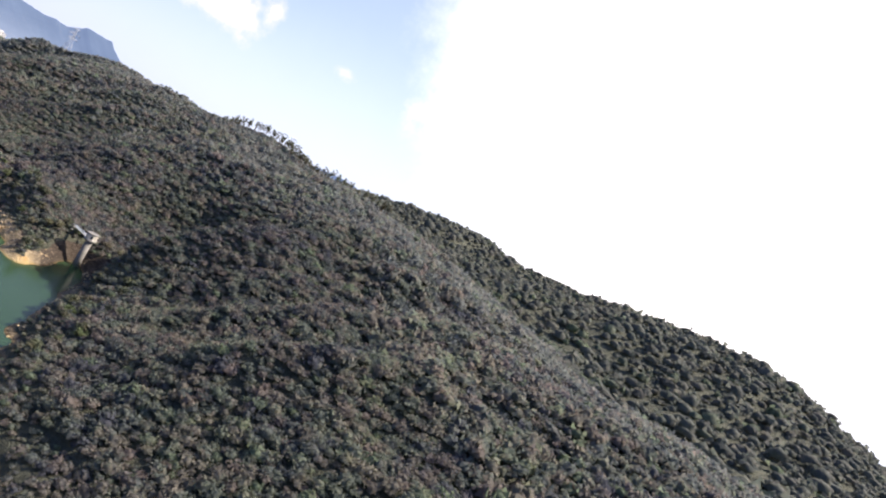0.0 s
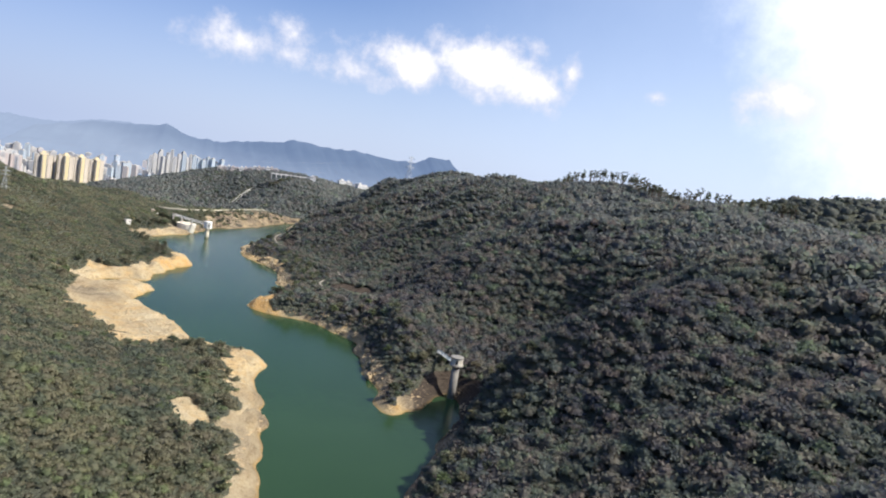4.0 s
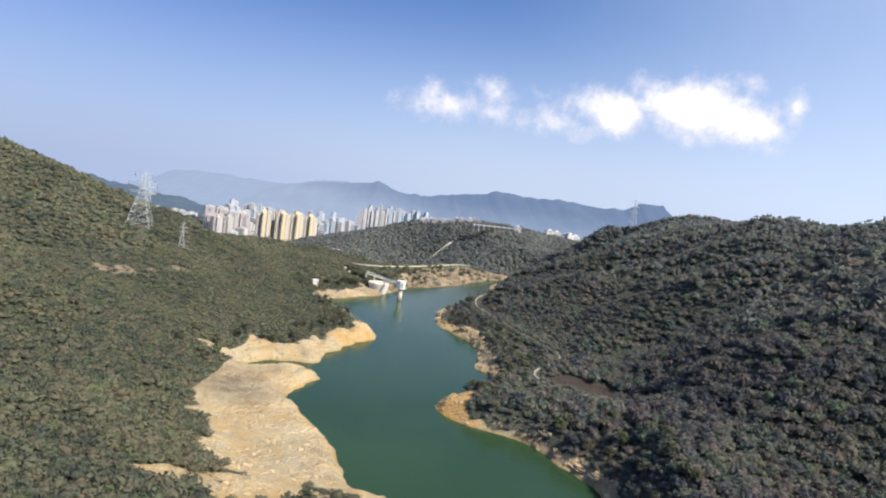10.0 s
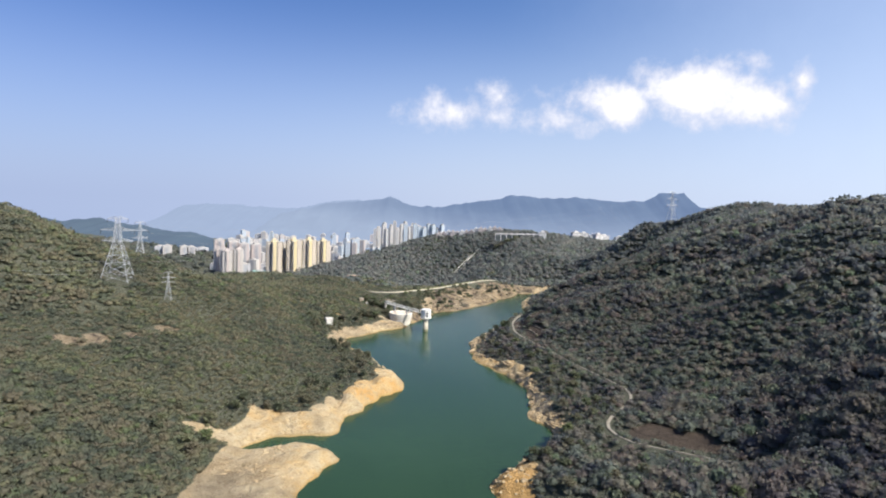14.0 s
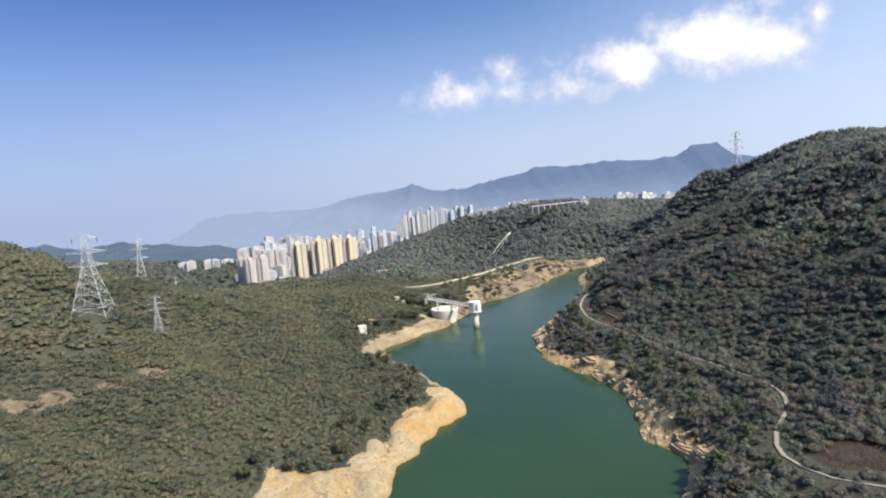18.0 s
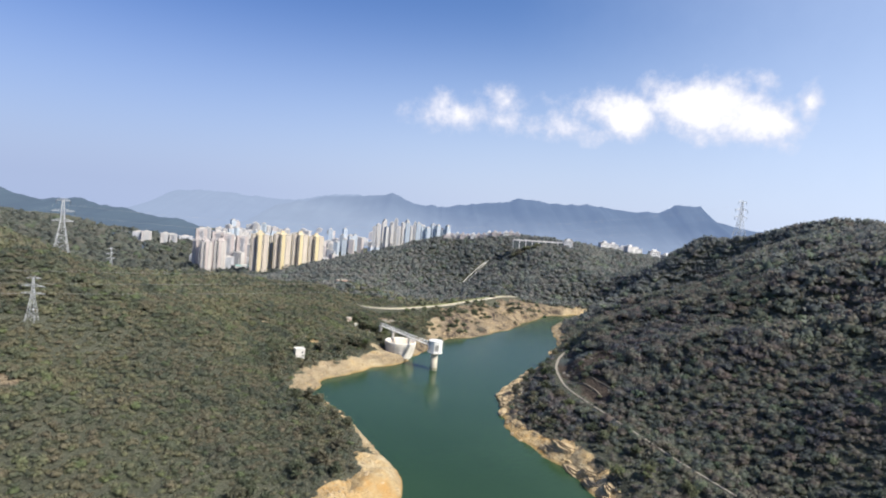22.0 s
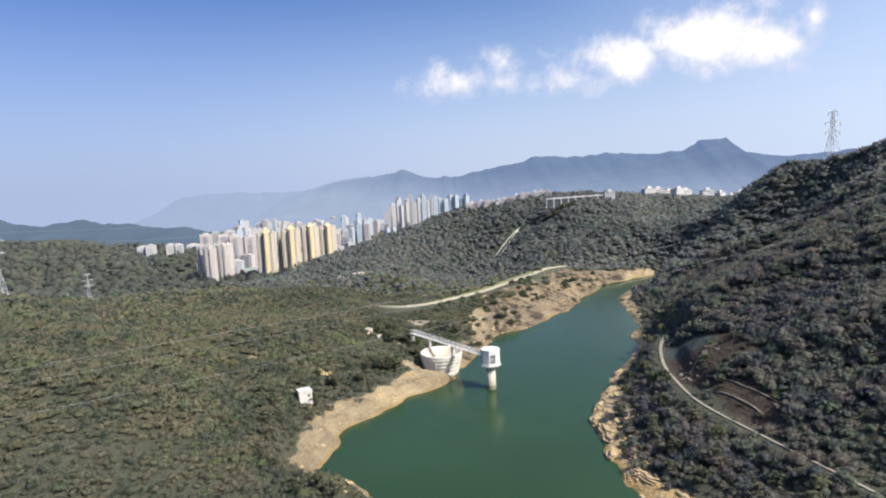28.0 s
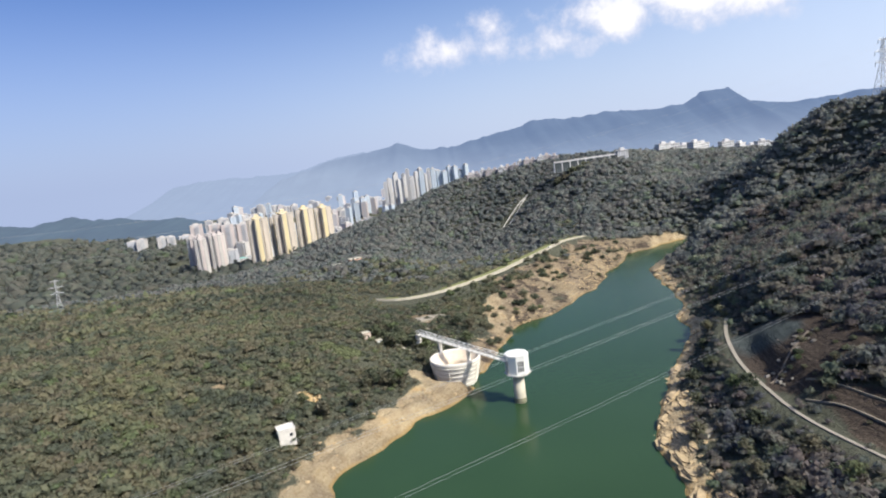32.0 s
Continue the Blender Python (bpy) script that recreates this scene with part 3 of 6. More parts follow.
# bare ground: the drawn-down rim, the dam's slope, cut slopes and clearings
def bare_ground():
    n = fractal(MX, MY, 45, 3, 57)
    rim = 7.0 + 3.0 * n + 2.0 * fractal(MX, MY, 9, 2, 59)
    rim = np.where((MX < 40) & (MX > -82) & (MY > 590) & (MY < 830), rim + 4.5, rim)
    rim = np.where((MX > 60) & (MY < 840), rim - 0.5 + 2 * n, rim)
    rim = np.where((MX > 40) & (MY < 430), 2.2 + 2.5 * n, rim)
    rim = np.where((MX > 60) & (MY >= 840) & (MY <= 940), rim - 2.8 + 2 * n, rim)
    rim = np.where((MX > 60) & (MY > 940) & (MY < 1240), rim + 0.6 + 1.5 * n, rim)
    bare = np.clip((rim - MZ) / 3 + 0.5, 0, 1) * (SHORE < 70) * (MY < 1500)
    strip = 6.0 + 5.0 * n + 2.5 * fractal(MX, MY, 9, 2, 59) + 6.5 * np.exp(-((MY - 1062) / 38) ** 2)
    east = (MX > 55) & (MY > 932) & (MY < 1372)
    bare = np.where(east, np.clip((strip - SHORE) / 2.5 + 0.5, 0, 1), bare)
    strip = np.where(MY < 918, 16.0, 6.0) + 5.0 * n + 2.5 * fractal(MX, MY, 9, 2, 59)
    head = (MX < 25) & (MY > 812) & (MY < 1005)
    bare = np.where(head, np.clip((strip - SHORE) / 2.5 + 0.5, 0, 1), bare)
    crag = (MX > 122) & (MY > 485) & (MY < 556)
    bare = np.where(crag, np.clip((11 + 5 * n - SHORE) / 2.5 + 0.5, 0, 1), bare)
    dam = (DAM_OFF < 110) & (MY > 1150) & (MX < 260) & (MZ < 18.5)
    wx, wy = MX + 9 * fractal(MX, MY, 30, 3, 81), MY + 9 * fractal(MX, MY, 30, 3, 83)
    up = inside(wx, wy, np.array([(12, 1162), (10, 1190), (22, 1236), (26, 1276), (68, 1350), (128, 1440), (160, 1462), (270, 1500), (270, 1400), (60, 1180)]))
    bare = np.maximum(bare, (dam & up) * np.clip(0.85 + 0.5 * fractal(MX, MY, 22, 3, 61), 0, 1))
    for (cx, cy), (rx, ry), k in SCARS:
        r = np.hypot((MX - cx) / rx, (MY - cy) / ry) + 0.35 * fractal(MX, MY, 18, 3, 67)
        bare = np.maximum(bare, np.clip((1.15 - r) * 2.2, 0, 1) * k)
    return bare


# cut slopes and clearings: centre, half-sizes, how bare
SCARS = [((-30, 672), (26, 70), 1.0), ((-50, 738), (25, 24), 1.0), ((-46, 568), (32, 8), 0.9), ((-18, 580), (24, 10), 0.9), ((-92, 772), (20, 7), 0.9), ((141, 1078), (20, 44), 0.9), ((140, 1112), (14, 15), 0.9), ((-6, 1143), (20, 14), 1.0), ((90, 1050), (5, 7), 0.7), ((149, 763), (11, 11), 0.9), ((163, 750), (13, 9), 0.9), ((177, 739), (10, 6), 0.85), ((-203, 828), (11, 7), 1.0), ((-188, 842), (12, 8), 1.0), ((-173, 858), (11, 8), 1.0), ((-158, 876), (11, 7), 1.0), ((-16, 1234), (13, 11), 1.0), ((172, 1752), (6, 7), 1.0), ((64, 722), (17, 22), 1.0), ((-54, 778), (36, 20), 1.0), ((-58, 762), (12, 12), 1.0), ((178, 506), (7, 9), 0.7), ((135, 1024), (13, 26), 0.75), ((5, 455), (9, 16), 0.7), ((-72, 1076), (7, 7), 0.8), ((-67, 1110), (6, 4), 0.9), ((-104, 1098), (6, 3.5), 0.9)]
BARE = bare_ground()
WARM = np.clip(0.45 + 0.6 * fractal(MX, MY, 90, 2, 71) + np.where(MX < 40, 0.25, -0.05) + np.where(MY > 1160, -0.60, 0) - np.where(MY < 520, 0.25, 0), 0.12, 1)
WARM = np.clip(WARM + 1.1 * np.exp(-((MX - 64) / 22) ** 2 - ((MY - 718) / 40) ** 2) + 0.55 * np.exp(-((MX + 30) / 9) ** 2 - ((MY - 1112) / 13) ** 2) + np.where(MY > 725, 0.30, 0.10) * np.clip(fractal(MX, MY, 26, 3, 93), 0, 1) * (MY < 960) + 0.12 * (MX < 60) * (MY > 730) * (MY < 960), 0.12, 1.6)
WARM = np.where((MX > 60) & (MY > 770), np.where((MY < 1190) | (MX > 0.35 * MY - 295), np.clip(WARM + 0.34, 0.70, 1.18), np.clip(WARM - 0.25 + 0.45 * np.clip(fractal(MX, MY, 20, 3, 97), 0, 1), 0.12, 0.7)), WARM)
WARM = np.where((MX < 25) & (MY > 850) & (MY < 925), np.clip(WARM + 0.45, 0.9, 1.25), WARM)
stony_bank = (MX < 24) & (MY > 1005) & (MY < 1175)
WARM = np.where(stony_bank, np.clip(0.42 + 1.0 * np.clip(fractal(MX, MY, 24, 3, 111), 0, 1), 0.25, 1.1), WARM)
WARM = np.where(stony_bank, np.maximum(WARM, 1.2 * np.exp(-((MX + 19) / 8) ** 2 - ((MY - 1131) / 8) ** 2) + 1.1 * np.exp(-((MX + 34) / 9) ** 2 - ((MY - 1102) / 9) ** 2)), WARM)
WARM = np.where(MX < -120, 0.16, WARM)
WARM = np.where((MX > 127) & (MY > 450) & (MY < 600), 0.0, WARM)
WARM = np.where(np.hypot(MX - 172, MY - 1752) < 12, 1.3, WARM)
WARM = np.maximum(WARM, 1.25 * np.exp(-((MX - 120) / 9) ** 2 - ((MY - 490) / 9) ** 2))
WARM = np.where((MX > 112) & (MY < 1300) & (MY > 700) & (MZ > 12), 0.0, WARM)


def sheet(name, z, mat, attributes):
    nx, ny = MX.shape
    verts = np.stack([MX, MY, z], -1).reshape(-1, 3)
    i = (np.arange(nx - 1)[:, None] * ny + np.arange(ny - 1)[None, :]).ravel()
    halves = np.concatenate([np.stack([i, i + ny, i + ny + 1], -1), np.stack([i, i + ny + 1, i + 1], -1)])
    me = mesh_of(name, verts, halves, 3, mat)
    for key, values in attributes.items():
        a = me.attributes.new(key, "FLOAT", "POINT")
        a.data.foreach_set("value", values.ravel().astype(np.float32))
    return new(name, me)


def mesh_of(name, verts, faces, corners, mat, smooth=True):
    me = bpy.data.meshes.new(name)
    verts, faces = np.asarray(verts, np.float32), np.asarray(faces, np.int32)
    me.vertices.add(len(verts))
    me.vertices.foreach_set("co", verts.ravel())
    me.loops.add(faces.size)
    me.loops.foreach_set("vertex_index", faces.ravel())
    me.polygons.add(len(faces))
    me.polygons.foreach_set("loop_start", np.arange(0, faces.size, corners, dtype=np.int32))
    me.polygons.foreach_set("use_smooth", np.full(len(faces), smooth))
    me.materials.append(mat)
    me.update(calc_edges=True)
    return me


SPRAYED = np.clip((1.2 - np.hypot((MX - 140) / 15, (MY - 1106) / 19) + 0.3 * fractal(MX, MY, 12, 2, 99)) * 3, 0, 1)
ground = sheet("ground", MZ, GROUND, {"bare": BARE, "warm": WARM, "sprayed": SPRAYED})
tagged(ground, "wooded hillsides with bare tan rock along the waterline", "ground", kind="structure")


def lake_sheet():
    flat = sheet("water", np.zeros_like(MZ), WATER, {})
    dry = ~(WET | (SHORE < 16))
    bm = bmesh.new()
    bm.from_mesh(flat.data)
    bm.verts.ensure_lookup_table()
    bmesh.ops.delete(bm, geom=[bm.verts[k] for k in np.flatnonzero(dry.ravel())], context="VERTS")
    bm.to_mesh(flat.data)
    bm.free()
    return tagged(flat, "calm deep green reservoir water between bare rocky banks", "water", kind="structure")


lake_sheet()


# ---- woods ----
def clump_forms(seed, count, open_below=False):
    """Uneven twenty-sided clumps of leaves."""
    bm = bmesh.new()
    bmesh.ops.create_icosphere(bm, subdivisions=1, radius=1)
    base = np.array([v.co for v in bm.verts])
    faces = np.array([[v.index for v in f.verts] for f in bm.faces if f.normal.z > -0.55 or not open_below])
    bm.free()
    r = np.random.RandomState(seed)
    return [base * (1 + 0.28 * r.uniform(-1, 1, (len(base), 1))) for _ in range(count)], faces


def wood(name, spots, size, sprays, seed, mat, label, tall=0.58, lift=0.62, leaf=(0.22, 0.44), uneven=1.05):
    """Crowns at (x, y) spots: a lumpy core, and sprays of leaves round it at all angles."""
    r = np.random.RandomState(seed)
    forms, core = clump_forms(seed, 12, True)
    n = len(spots)
    scale = size * (0.97 - 0.4 * uneven + uneven * r.random_sample(n) ** 1.6) * (1 + 0.18 * fractal(spots[:, 0], spots[:, 1], 40, 2, seed))
    # low scrub at the edges of bare ground and beside the roads
    scale = scale * (0.45 + 0.55 * np.clip((field(SHORE, spots[:, 0], spots[:, 1]) - 6) / 26, 0, 1)) * np.where((spots[:, 1] > 790) & (spots[:, 1] < 985), 0.72, 0.5 + 0.5 * np.clip((field(ROAD_OFF, spots[:, 0], spots[:, 1]) - 5) / 12, 0, 1))
    scale = scale * (0.55 + 0.45 * np.clip((np.minimum(field(DAM_OFF, spots[:, 0], spots[:, 1]), np.hypot(spots[:, 0] + 10, spots[:, 1] - 1180)) - 20) / 50, 0, 1))
    z = height(spots[:, 0], spots[:, 1])
    c = np.stack([spots[:, 0], spots[:, 1], z + scale * lift * r.uniform(0.7, 1.2, n)], -1)
    stretch = np.stack([r.uniform(0.8, 1.2, n), r.uniform(0.8, 1.2, n), tall * r.uniform(0.75, 1.25, n)], -1) * scale[:, None]
    pick = np.stack(forms)[r.randint(0, 12, n)]
    turn = r.uniform(0, 2 * np.pi, n)
    ct, st = np.cos(turn)[:, None], np.sin(turn)[:, None]
    p = np.stack([pick[..., 0] * ct - pick[..., 1] * st, pick[..., 0] * st + pick[..., 1] * ct, pick[..., 2]], -1)
    inner = 0.70 if sprays > 14 else 0.76
    blocks = [(c[:, None] + p * stretch[:, None] * inner).reshape(-1, 3)]
    faces = [(core[None] + (np.arange(n) * p.shape[1])[:, None, None]).reshape(-1, 3)]
    at = n * p.shape[1]
    for k in range(sprays):
        w = r.normal(size=(n, 3))
        w[:, 2] = np.abs(w[:, 2]) * 1.1 - 0.25
        w /= np.linalg.norm(w, axis=1, keepdims=True)
        mid = c + w * stretch * r.uniform(0.62, 1.12, (n, 1))
        up = w + 0.75 * r.normal(size=(n, 3))
        up /= np.linalg.norm(up, axis=1, keepdims=True)
        e1 = np.cross(up, r.normal(size=(n, 3)))
        e1 /= np.linalg.norm(e1, axis=1, keepdims=True)
        e2 = np.cross(up, e1)
        s = (scale * r.uniform(*leaf, n))[:, None]
        tri = np.stack([mid + e1 * s, mid - 0.55 * e1 * s + 0.8 * e2 * s, mid - 0.5 * e1 * s - 0.75 * e2 * s], 1)
        blocks.append(tri.reshape(-1, 3))
        faces.append(np.arange(3 * n).reshape(-1, 3) + at)
        at += 3 * n
    me = mesh_of(name, np.concatenate(blocks), np.concatenate(faces), 3, mat)
    tone = r.random_sample(n)
    me.attributes.new("crown", "FLOAT", "POINT").data.foreach_set("value", np.concatenate([np.repeat(tone, p.shape[1])] + [np.repeat(tone, 3)] * sprays).astype(np.float32))
    return tagged(new(name, me), label, "forest", kind="stuff")


def scatter(x0, x1, y0, y1, step, seed):
    r = np.random.RandomState(seed)
    x, y = np.meshgrid(np.arange(x0, x1, step), np.arange(y0, y1, step), indexing="ij")
    return np.stack([(x + r.uniform(-0.48, 0.48, x.shape) * step).ravel(), (y + r.uniform(-0.48, 0.48, y.shape) * step).ravel()], -1)


def leafy(p, seed, bare_limit=0.42):
    r = np.random.RandomState(seed)
    bare = field(BARE, p[:, 0], p[:, 1]) + r.uniform(-0.12, 0.12, len(p))
    ok = (bare < bare_limit) & ((height(p[:, 0], p[:, 1]) > 2.0) | (p[:, 1] > 1300)) | (p[:, 1] > 1520)
    ok &= (field(ROAD_OFF, p[:, 0], p[:, 1]) > np.where((p[:, 1] > 790) & (p[:, 1] < 985), 2.4, 3.0)) & (field(DAM_OFF, p[:, 0], p[:, 1]) > 11) & (np.hypot(p[:, 0] - 0.5, p[:, 1] - 1154) > 19) & ~field(WET, p[:, 0], p[:, 1])
    # the slopes behind the start of the flight stay out of sight
    ok &= p[:, 0] > -1.1 * (p[:, 1] - 40) - 80
    for x, y, clear in MAST_CLEARINGS:
        ok &= np.hypot(p[:, 0] - x, p[:, 1] - y) > clear
    for line in CHANNELS:
        ok &= away(p[:, 0], p[:, 1], line)[0] > 7.5
    return p[ok]


# felled ground round the feet of the masts, and the glade: x, y, reach
MAST_CLEARINGS = [(-58, 1156, 7), (-67, 1159, 6), (-44, 1148, 3), (-221, 936, 11), (-212, 918, 6), (-181, 935, 5), (-334, 1228, 9)]
CHANNELS = [np.array([(98, 1748), (122, 1772), (147, 1794)], float), np.array([(107, 1742), (126, 1766), (142, 1786)], float)]


def town_ground(p):
    return (p[:, 1] > 2130 - 0.25 * p[:, 0]) & (height(p[:, 0], p[:, 1]) < -38) & (p[:, 0] > -640) & (p[:, 0] < 500)


def west_side(p):
    """Places on the western shore of the reservoir."""
    return p[:, 0] < np.interp(p[:, 1], [150, 318, 400, 500, 600, 700, 820, 1000, 1150, 1250, 1330], [9, 36, 60, 80, 85, 20, 30, 15, 60, 110, 140])


near = leafy(scatter(-260, 330, 130, 1330, 4.0, 1), 2)
near = near[(field(SHORE, near[:, 0], near[:, 1]) < 170) & ~west_side(near)]
scrub = leafy(scatter(-260, 150, 130, 1330, 3.4, 31), 32)
scrub = scrub[(field(SHORE, scrub[:, 0], scrub[:, 1]) < 170) & west_side(scrub)]
wood("woodland", near, 3.4, 52, 5, LEAF, "dense grey-green subtropical woodland with brown crowns on the shaded slope", tall=0.7, leaf=(0.15, 0.30), uneven=0.9)
wood("scrub_woodland", scrub, 2.8, 42, 15, OLIVE_LEAF, "low dense olive-green scrub woodland on the sunny bank", tall=0.50, lift=0.5, leaf=(0.16, 0.31), uneven=0.75)
middle = leafy(scatter(-780, 640, 60, 2050, 6.3, 3), 4)


def upper(p):
    """The slopes over the near woods."""
    low = (p[:, 0] > -260) & (p[:, 0] < 330) & (p[:, 1] > 130) & (p[:, 1] < 1330) & (field(SHORE, p[:, 0], p[:, 1]) < 170)
    return p[~low & ~town_ground(p) & (p[:, 0] < 610) & ((p[:, 0] > -520) | ((p[:, 1] > 700) & (p[:, 1] < 1500)))]


middle = upper(middle)
slope = upper(leafy(scatter(-330, 610, 60, 1335, 5.1, 33), 34))
sunny = west_side(slope)
# towards the crest more crowns take the haze-toned leaves
crest = ~sunny & (np.random.RandomState(43).random_sample(len(slope)) < np.clip((slope[:, 0] - 260) / 220, 0, 0.85))
wood("crest_woodland", slope[crest], 4.7, 18, 19, HAZED_LEAF, "woodland towards the crest of the eastern hill, leaves paled for haze", tall=0.8, leaf=(0.24, 0.44), uneven=0.8)
wood("upper_woodland", slope[~sunny & ~crest], 4.7, 18, 7, LEAF, "dense grey-green woodland on the upper eastern hillside", tall=0.8, leaf=(0.24, 0.44), uneven=0.8)
wood("western_woodland", slope[sunny], 4.3, 18, 17, OLIVE_LEAF, "dense olive-green woodland on the upper western hillside", tall=0.52, lift=0.5, leaf=(0.24, 0.44), uneven=0.7)
# the olive woods thin out among the haze-toned ones beyond the dam
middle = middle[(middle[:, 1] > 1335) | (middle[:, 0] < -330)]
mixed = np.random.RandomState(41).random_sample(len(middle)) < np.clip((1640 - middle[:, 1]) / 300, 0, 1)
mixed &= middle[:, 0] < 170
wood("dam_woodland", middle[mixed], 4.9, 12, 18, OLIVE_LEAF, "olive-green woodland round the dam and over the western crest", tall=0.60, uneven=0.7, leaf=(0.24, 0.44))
wood("valley_woodland", middle[~mixed], 5.0, 12, 8, HAZED_LEAF, "woodland on the hills beyond the dam, leaves greyed for haze", tall=0.62, uneven=0.7, leaf=(0.24, 0.44))
outer = scatter(-1750, 1750, -450, 3300, 23, 6)
outer = outer[((outer[:, 0] < -780) | ((outer[:, 0] < -1.1 * (outer[:, 1] - 40) - 70) & (outer[:, 1] < 750)) | (outer[:, 0] > 600) | ((outer[:, 0] < -520) & ((outer[:, 1] < 700) | (outer[:, 1] > 1500))) | (outer[:, 1] > 2050) | (outer[:, 1] < 60)) & ~town_ground(outer) & (outer[:, 1] > 0.9 * outer[:, 0] - 1900) & (outer[:, 1] < 2900)]
wood("far_woodland", outer, 13.5, 5, 9, FAR_LEAF, "far hazy green woodland on the outer hills", tall=0.6, lift=0.3)


# ---- building helpers ----
def part(name, bm, mat, parent, label="", smooth=False):
    me = bpy.data.meshes.new(name)
    bm.to_mesh(me)
    bm.free()
    me.materials.append(mat)
    if smooth:
        me.polygons.foreach_set("use_smooth", np.full(len(me.polygons), True))
    ob = new(name, me)
    ob.parent = parent
    return tagged(ob, label)


def thing(name, at, turn=0, label="", category="", group=""):
    e = new(name)
    e.matrix_basis = pose(*at, 0, 0, turn)
    return tagged(e, label, category, group)


def box(x0, x1, y0, y1, z0, z1, bm=None, bevel=0.0):
    bm = bm or bmesh.new()
    made = bmesh.ops.create_cube(bm, size=1)["verts"]
    for v in made:
        v.co = ((x0 + x1) / 2 + v.co.x * (x1 - x0), (y0 + y1) / 2 + v.co.y * (y1 - y0), (z0 + z1) / 2 + v.co.z * (z1 - z0))
    if bevel:
        bmesh.ops.bevel(bm, geom=list({e for v in made for e in v.link_edges}), offset=bevel, segments=1, affect="EDGES")
    return bm


def rod(a, b, r, bm=None, sides=4, r2=None):
    """A bar from a to b."""
    bm = bm or bmesh.new()
    a, b = Vector(a), Vector(b)
    d = b - a
    m = Matrix.Translation((a + b) / 2) @ d.to_track_quat("Z", "Y").to_matrix().to_4x4()
    bmesh.ops.create_cone(bm, cap_ends=True, segments=sides, radius1=r, radius2=r if r2 is None else r2, depth=d.length, matrix=m)
    return bm


def drum(profile, sides, bm=None, close=False, turn=0.0):
    """A turned body from (radius, height) pairs."""
    bm = bm or bmesh.new()
    rings = [[bm.verts.new((r * math.cos(turn + 2 * math.pi * k / sides), r * math.sin(turn + 2 * math.pi * k / sides), z)) for k in range(sides)] for r, z in profile]
    for lo, hi in zip(rings, rings[1:]):
        for k in range(sides):
            bm.faces.new((lo[k], lo[(k + 1) % sides], hi[(k + 1) % sides], hi[k]))
    if close:
        bm.faces.new(rings[0][::-1])
        bm.faces.new(rings[-1])
    bmesh.ops.recalc_face_normals(bm, faces=bm.faces)
    return bm


def ground_z(x, y):
    return float(height(x, y))


# ---- intake tower in the reservoir ----
def intake_tower():
    e = thing("intake_tower", (29, 1117.5, 0), 12, "round concrete intake tower with white octagonal house, standing in water", "tower")
    part("shaft", drum([(2.9, -7), (2.8, 3), (2.7, 14.2)], 20, close=True), STAINED, e, "grey stained concrete shaft", True)
    part("waterline_stain", drum([(2.93, 0.2), (2.91, 2.4)], 20), plain("waterline_stain", (0.20, 0.19, 0.13), 0.8, vary=0.3), e, "dark tide mark")
    part("corbel", drum([(2.7, 13.0), (5.6, 14.4)], 8, turn=math.pi / 8), CONCRETE, e)
    deck = part("deck", drum([(6.3, 14.4), (6.3, 14.95)], 8, close=True, turn=math.pi / 8), CONCRETE, e)
    r_in = 5.2
    for k in range(8):
        a = math.radians(45 * k)
        w = r_in * math.tan(math.pi / 8)
        m = Matrix.Rotation(a, 4, "Z")
        opened = k % 2 == 0
        bm = bmesh.new()
        if opened:
            for x0, x1, z0, z1 in ((-w, -w * 0.70, 14.95, 23.2), (w * 0.70, w, 14.95, 23.2), (-w * 0.70, w * 0.70, 14.95, 16.2), (-w * 0.70, w * 0.70, 21.4, 23.2)):
                box(r_in - 0.35, r_in, x0, x1, z0, z1, bm)
        else:
            box(r_in - 0.35, r_in, -w, w, 14.95, 23.2, bm)
        bm.transform(m)
        wall = part("wall_panel", bm, WHITE, e)
        if opened:
            bm = box(r_in - 0.28, r_in - 0.2, -w * 0.70, w * 0.70, 16.2, 21.4)
            bm.transform(m)
            part("window_pane", bm, DARK, wall, "dark window glass")
            bm = bmesh.new()
            for y in (-0.02, 0.33, -0.37):
                box(r_in - 0.2, r_in - 0.08, w * y - 0.08, w * y + 0.08, 16.2, 21.4, bm)
            box(r_in - 0.2, r_in - 0.08, -w * 0.70, w * 0.70, 18.6, 18.8, bm)
            bm.transform(m)
            part("window_frame", bm, WHITE, wall)
    part("roof", drum([(5.75, 23.2), (5.85, 23.5), (5.85, 24.1), (5.5, 24.3), (0.3, 24.9)], 8, close=True, turn=math.pi / 8), WHITE, e, "white flat octagonal roof")
    for k in range(8):
        a, b = (6.1 * Vector((math.cos(math.radians(45 * (k + o) + 22.5)), math.sin(math.radians(45 * (k + o) + 22.5)), 0)) for o in (0, 1))
        bm = bmesh.new()
        for z in (15.5, 16.05):
            rod(a + Vector((0, 0, z)), b + Vector((0, 0, z)), 0.04, bm)
        for s in (0, 0.33, 0.67):
            p = a.lerp(b, s)
            rod(p + Vector((0, 0, 14.95)), p + Vector((0, 0, 16.05)), 0.04, bm)
        part("railing", bm, STEEL, deck)
    bm = bmesh.new()
    for y in (-0.3, 0.3):
        rod((2.98, y, 0.5), (2.85, y, 14.3), 0.05, bm)
    for z in np.arange(1, 14, 0.6):
        rod((2.95, -0.3, z), (2.95, 0.3, z), 0.03, bm)
    bm.transform(Matrix.Rotation(math.radians(20), 4, "Z"))
    part("ladder", bm, STEEL, e, "steel access ladder")


intake_tower()


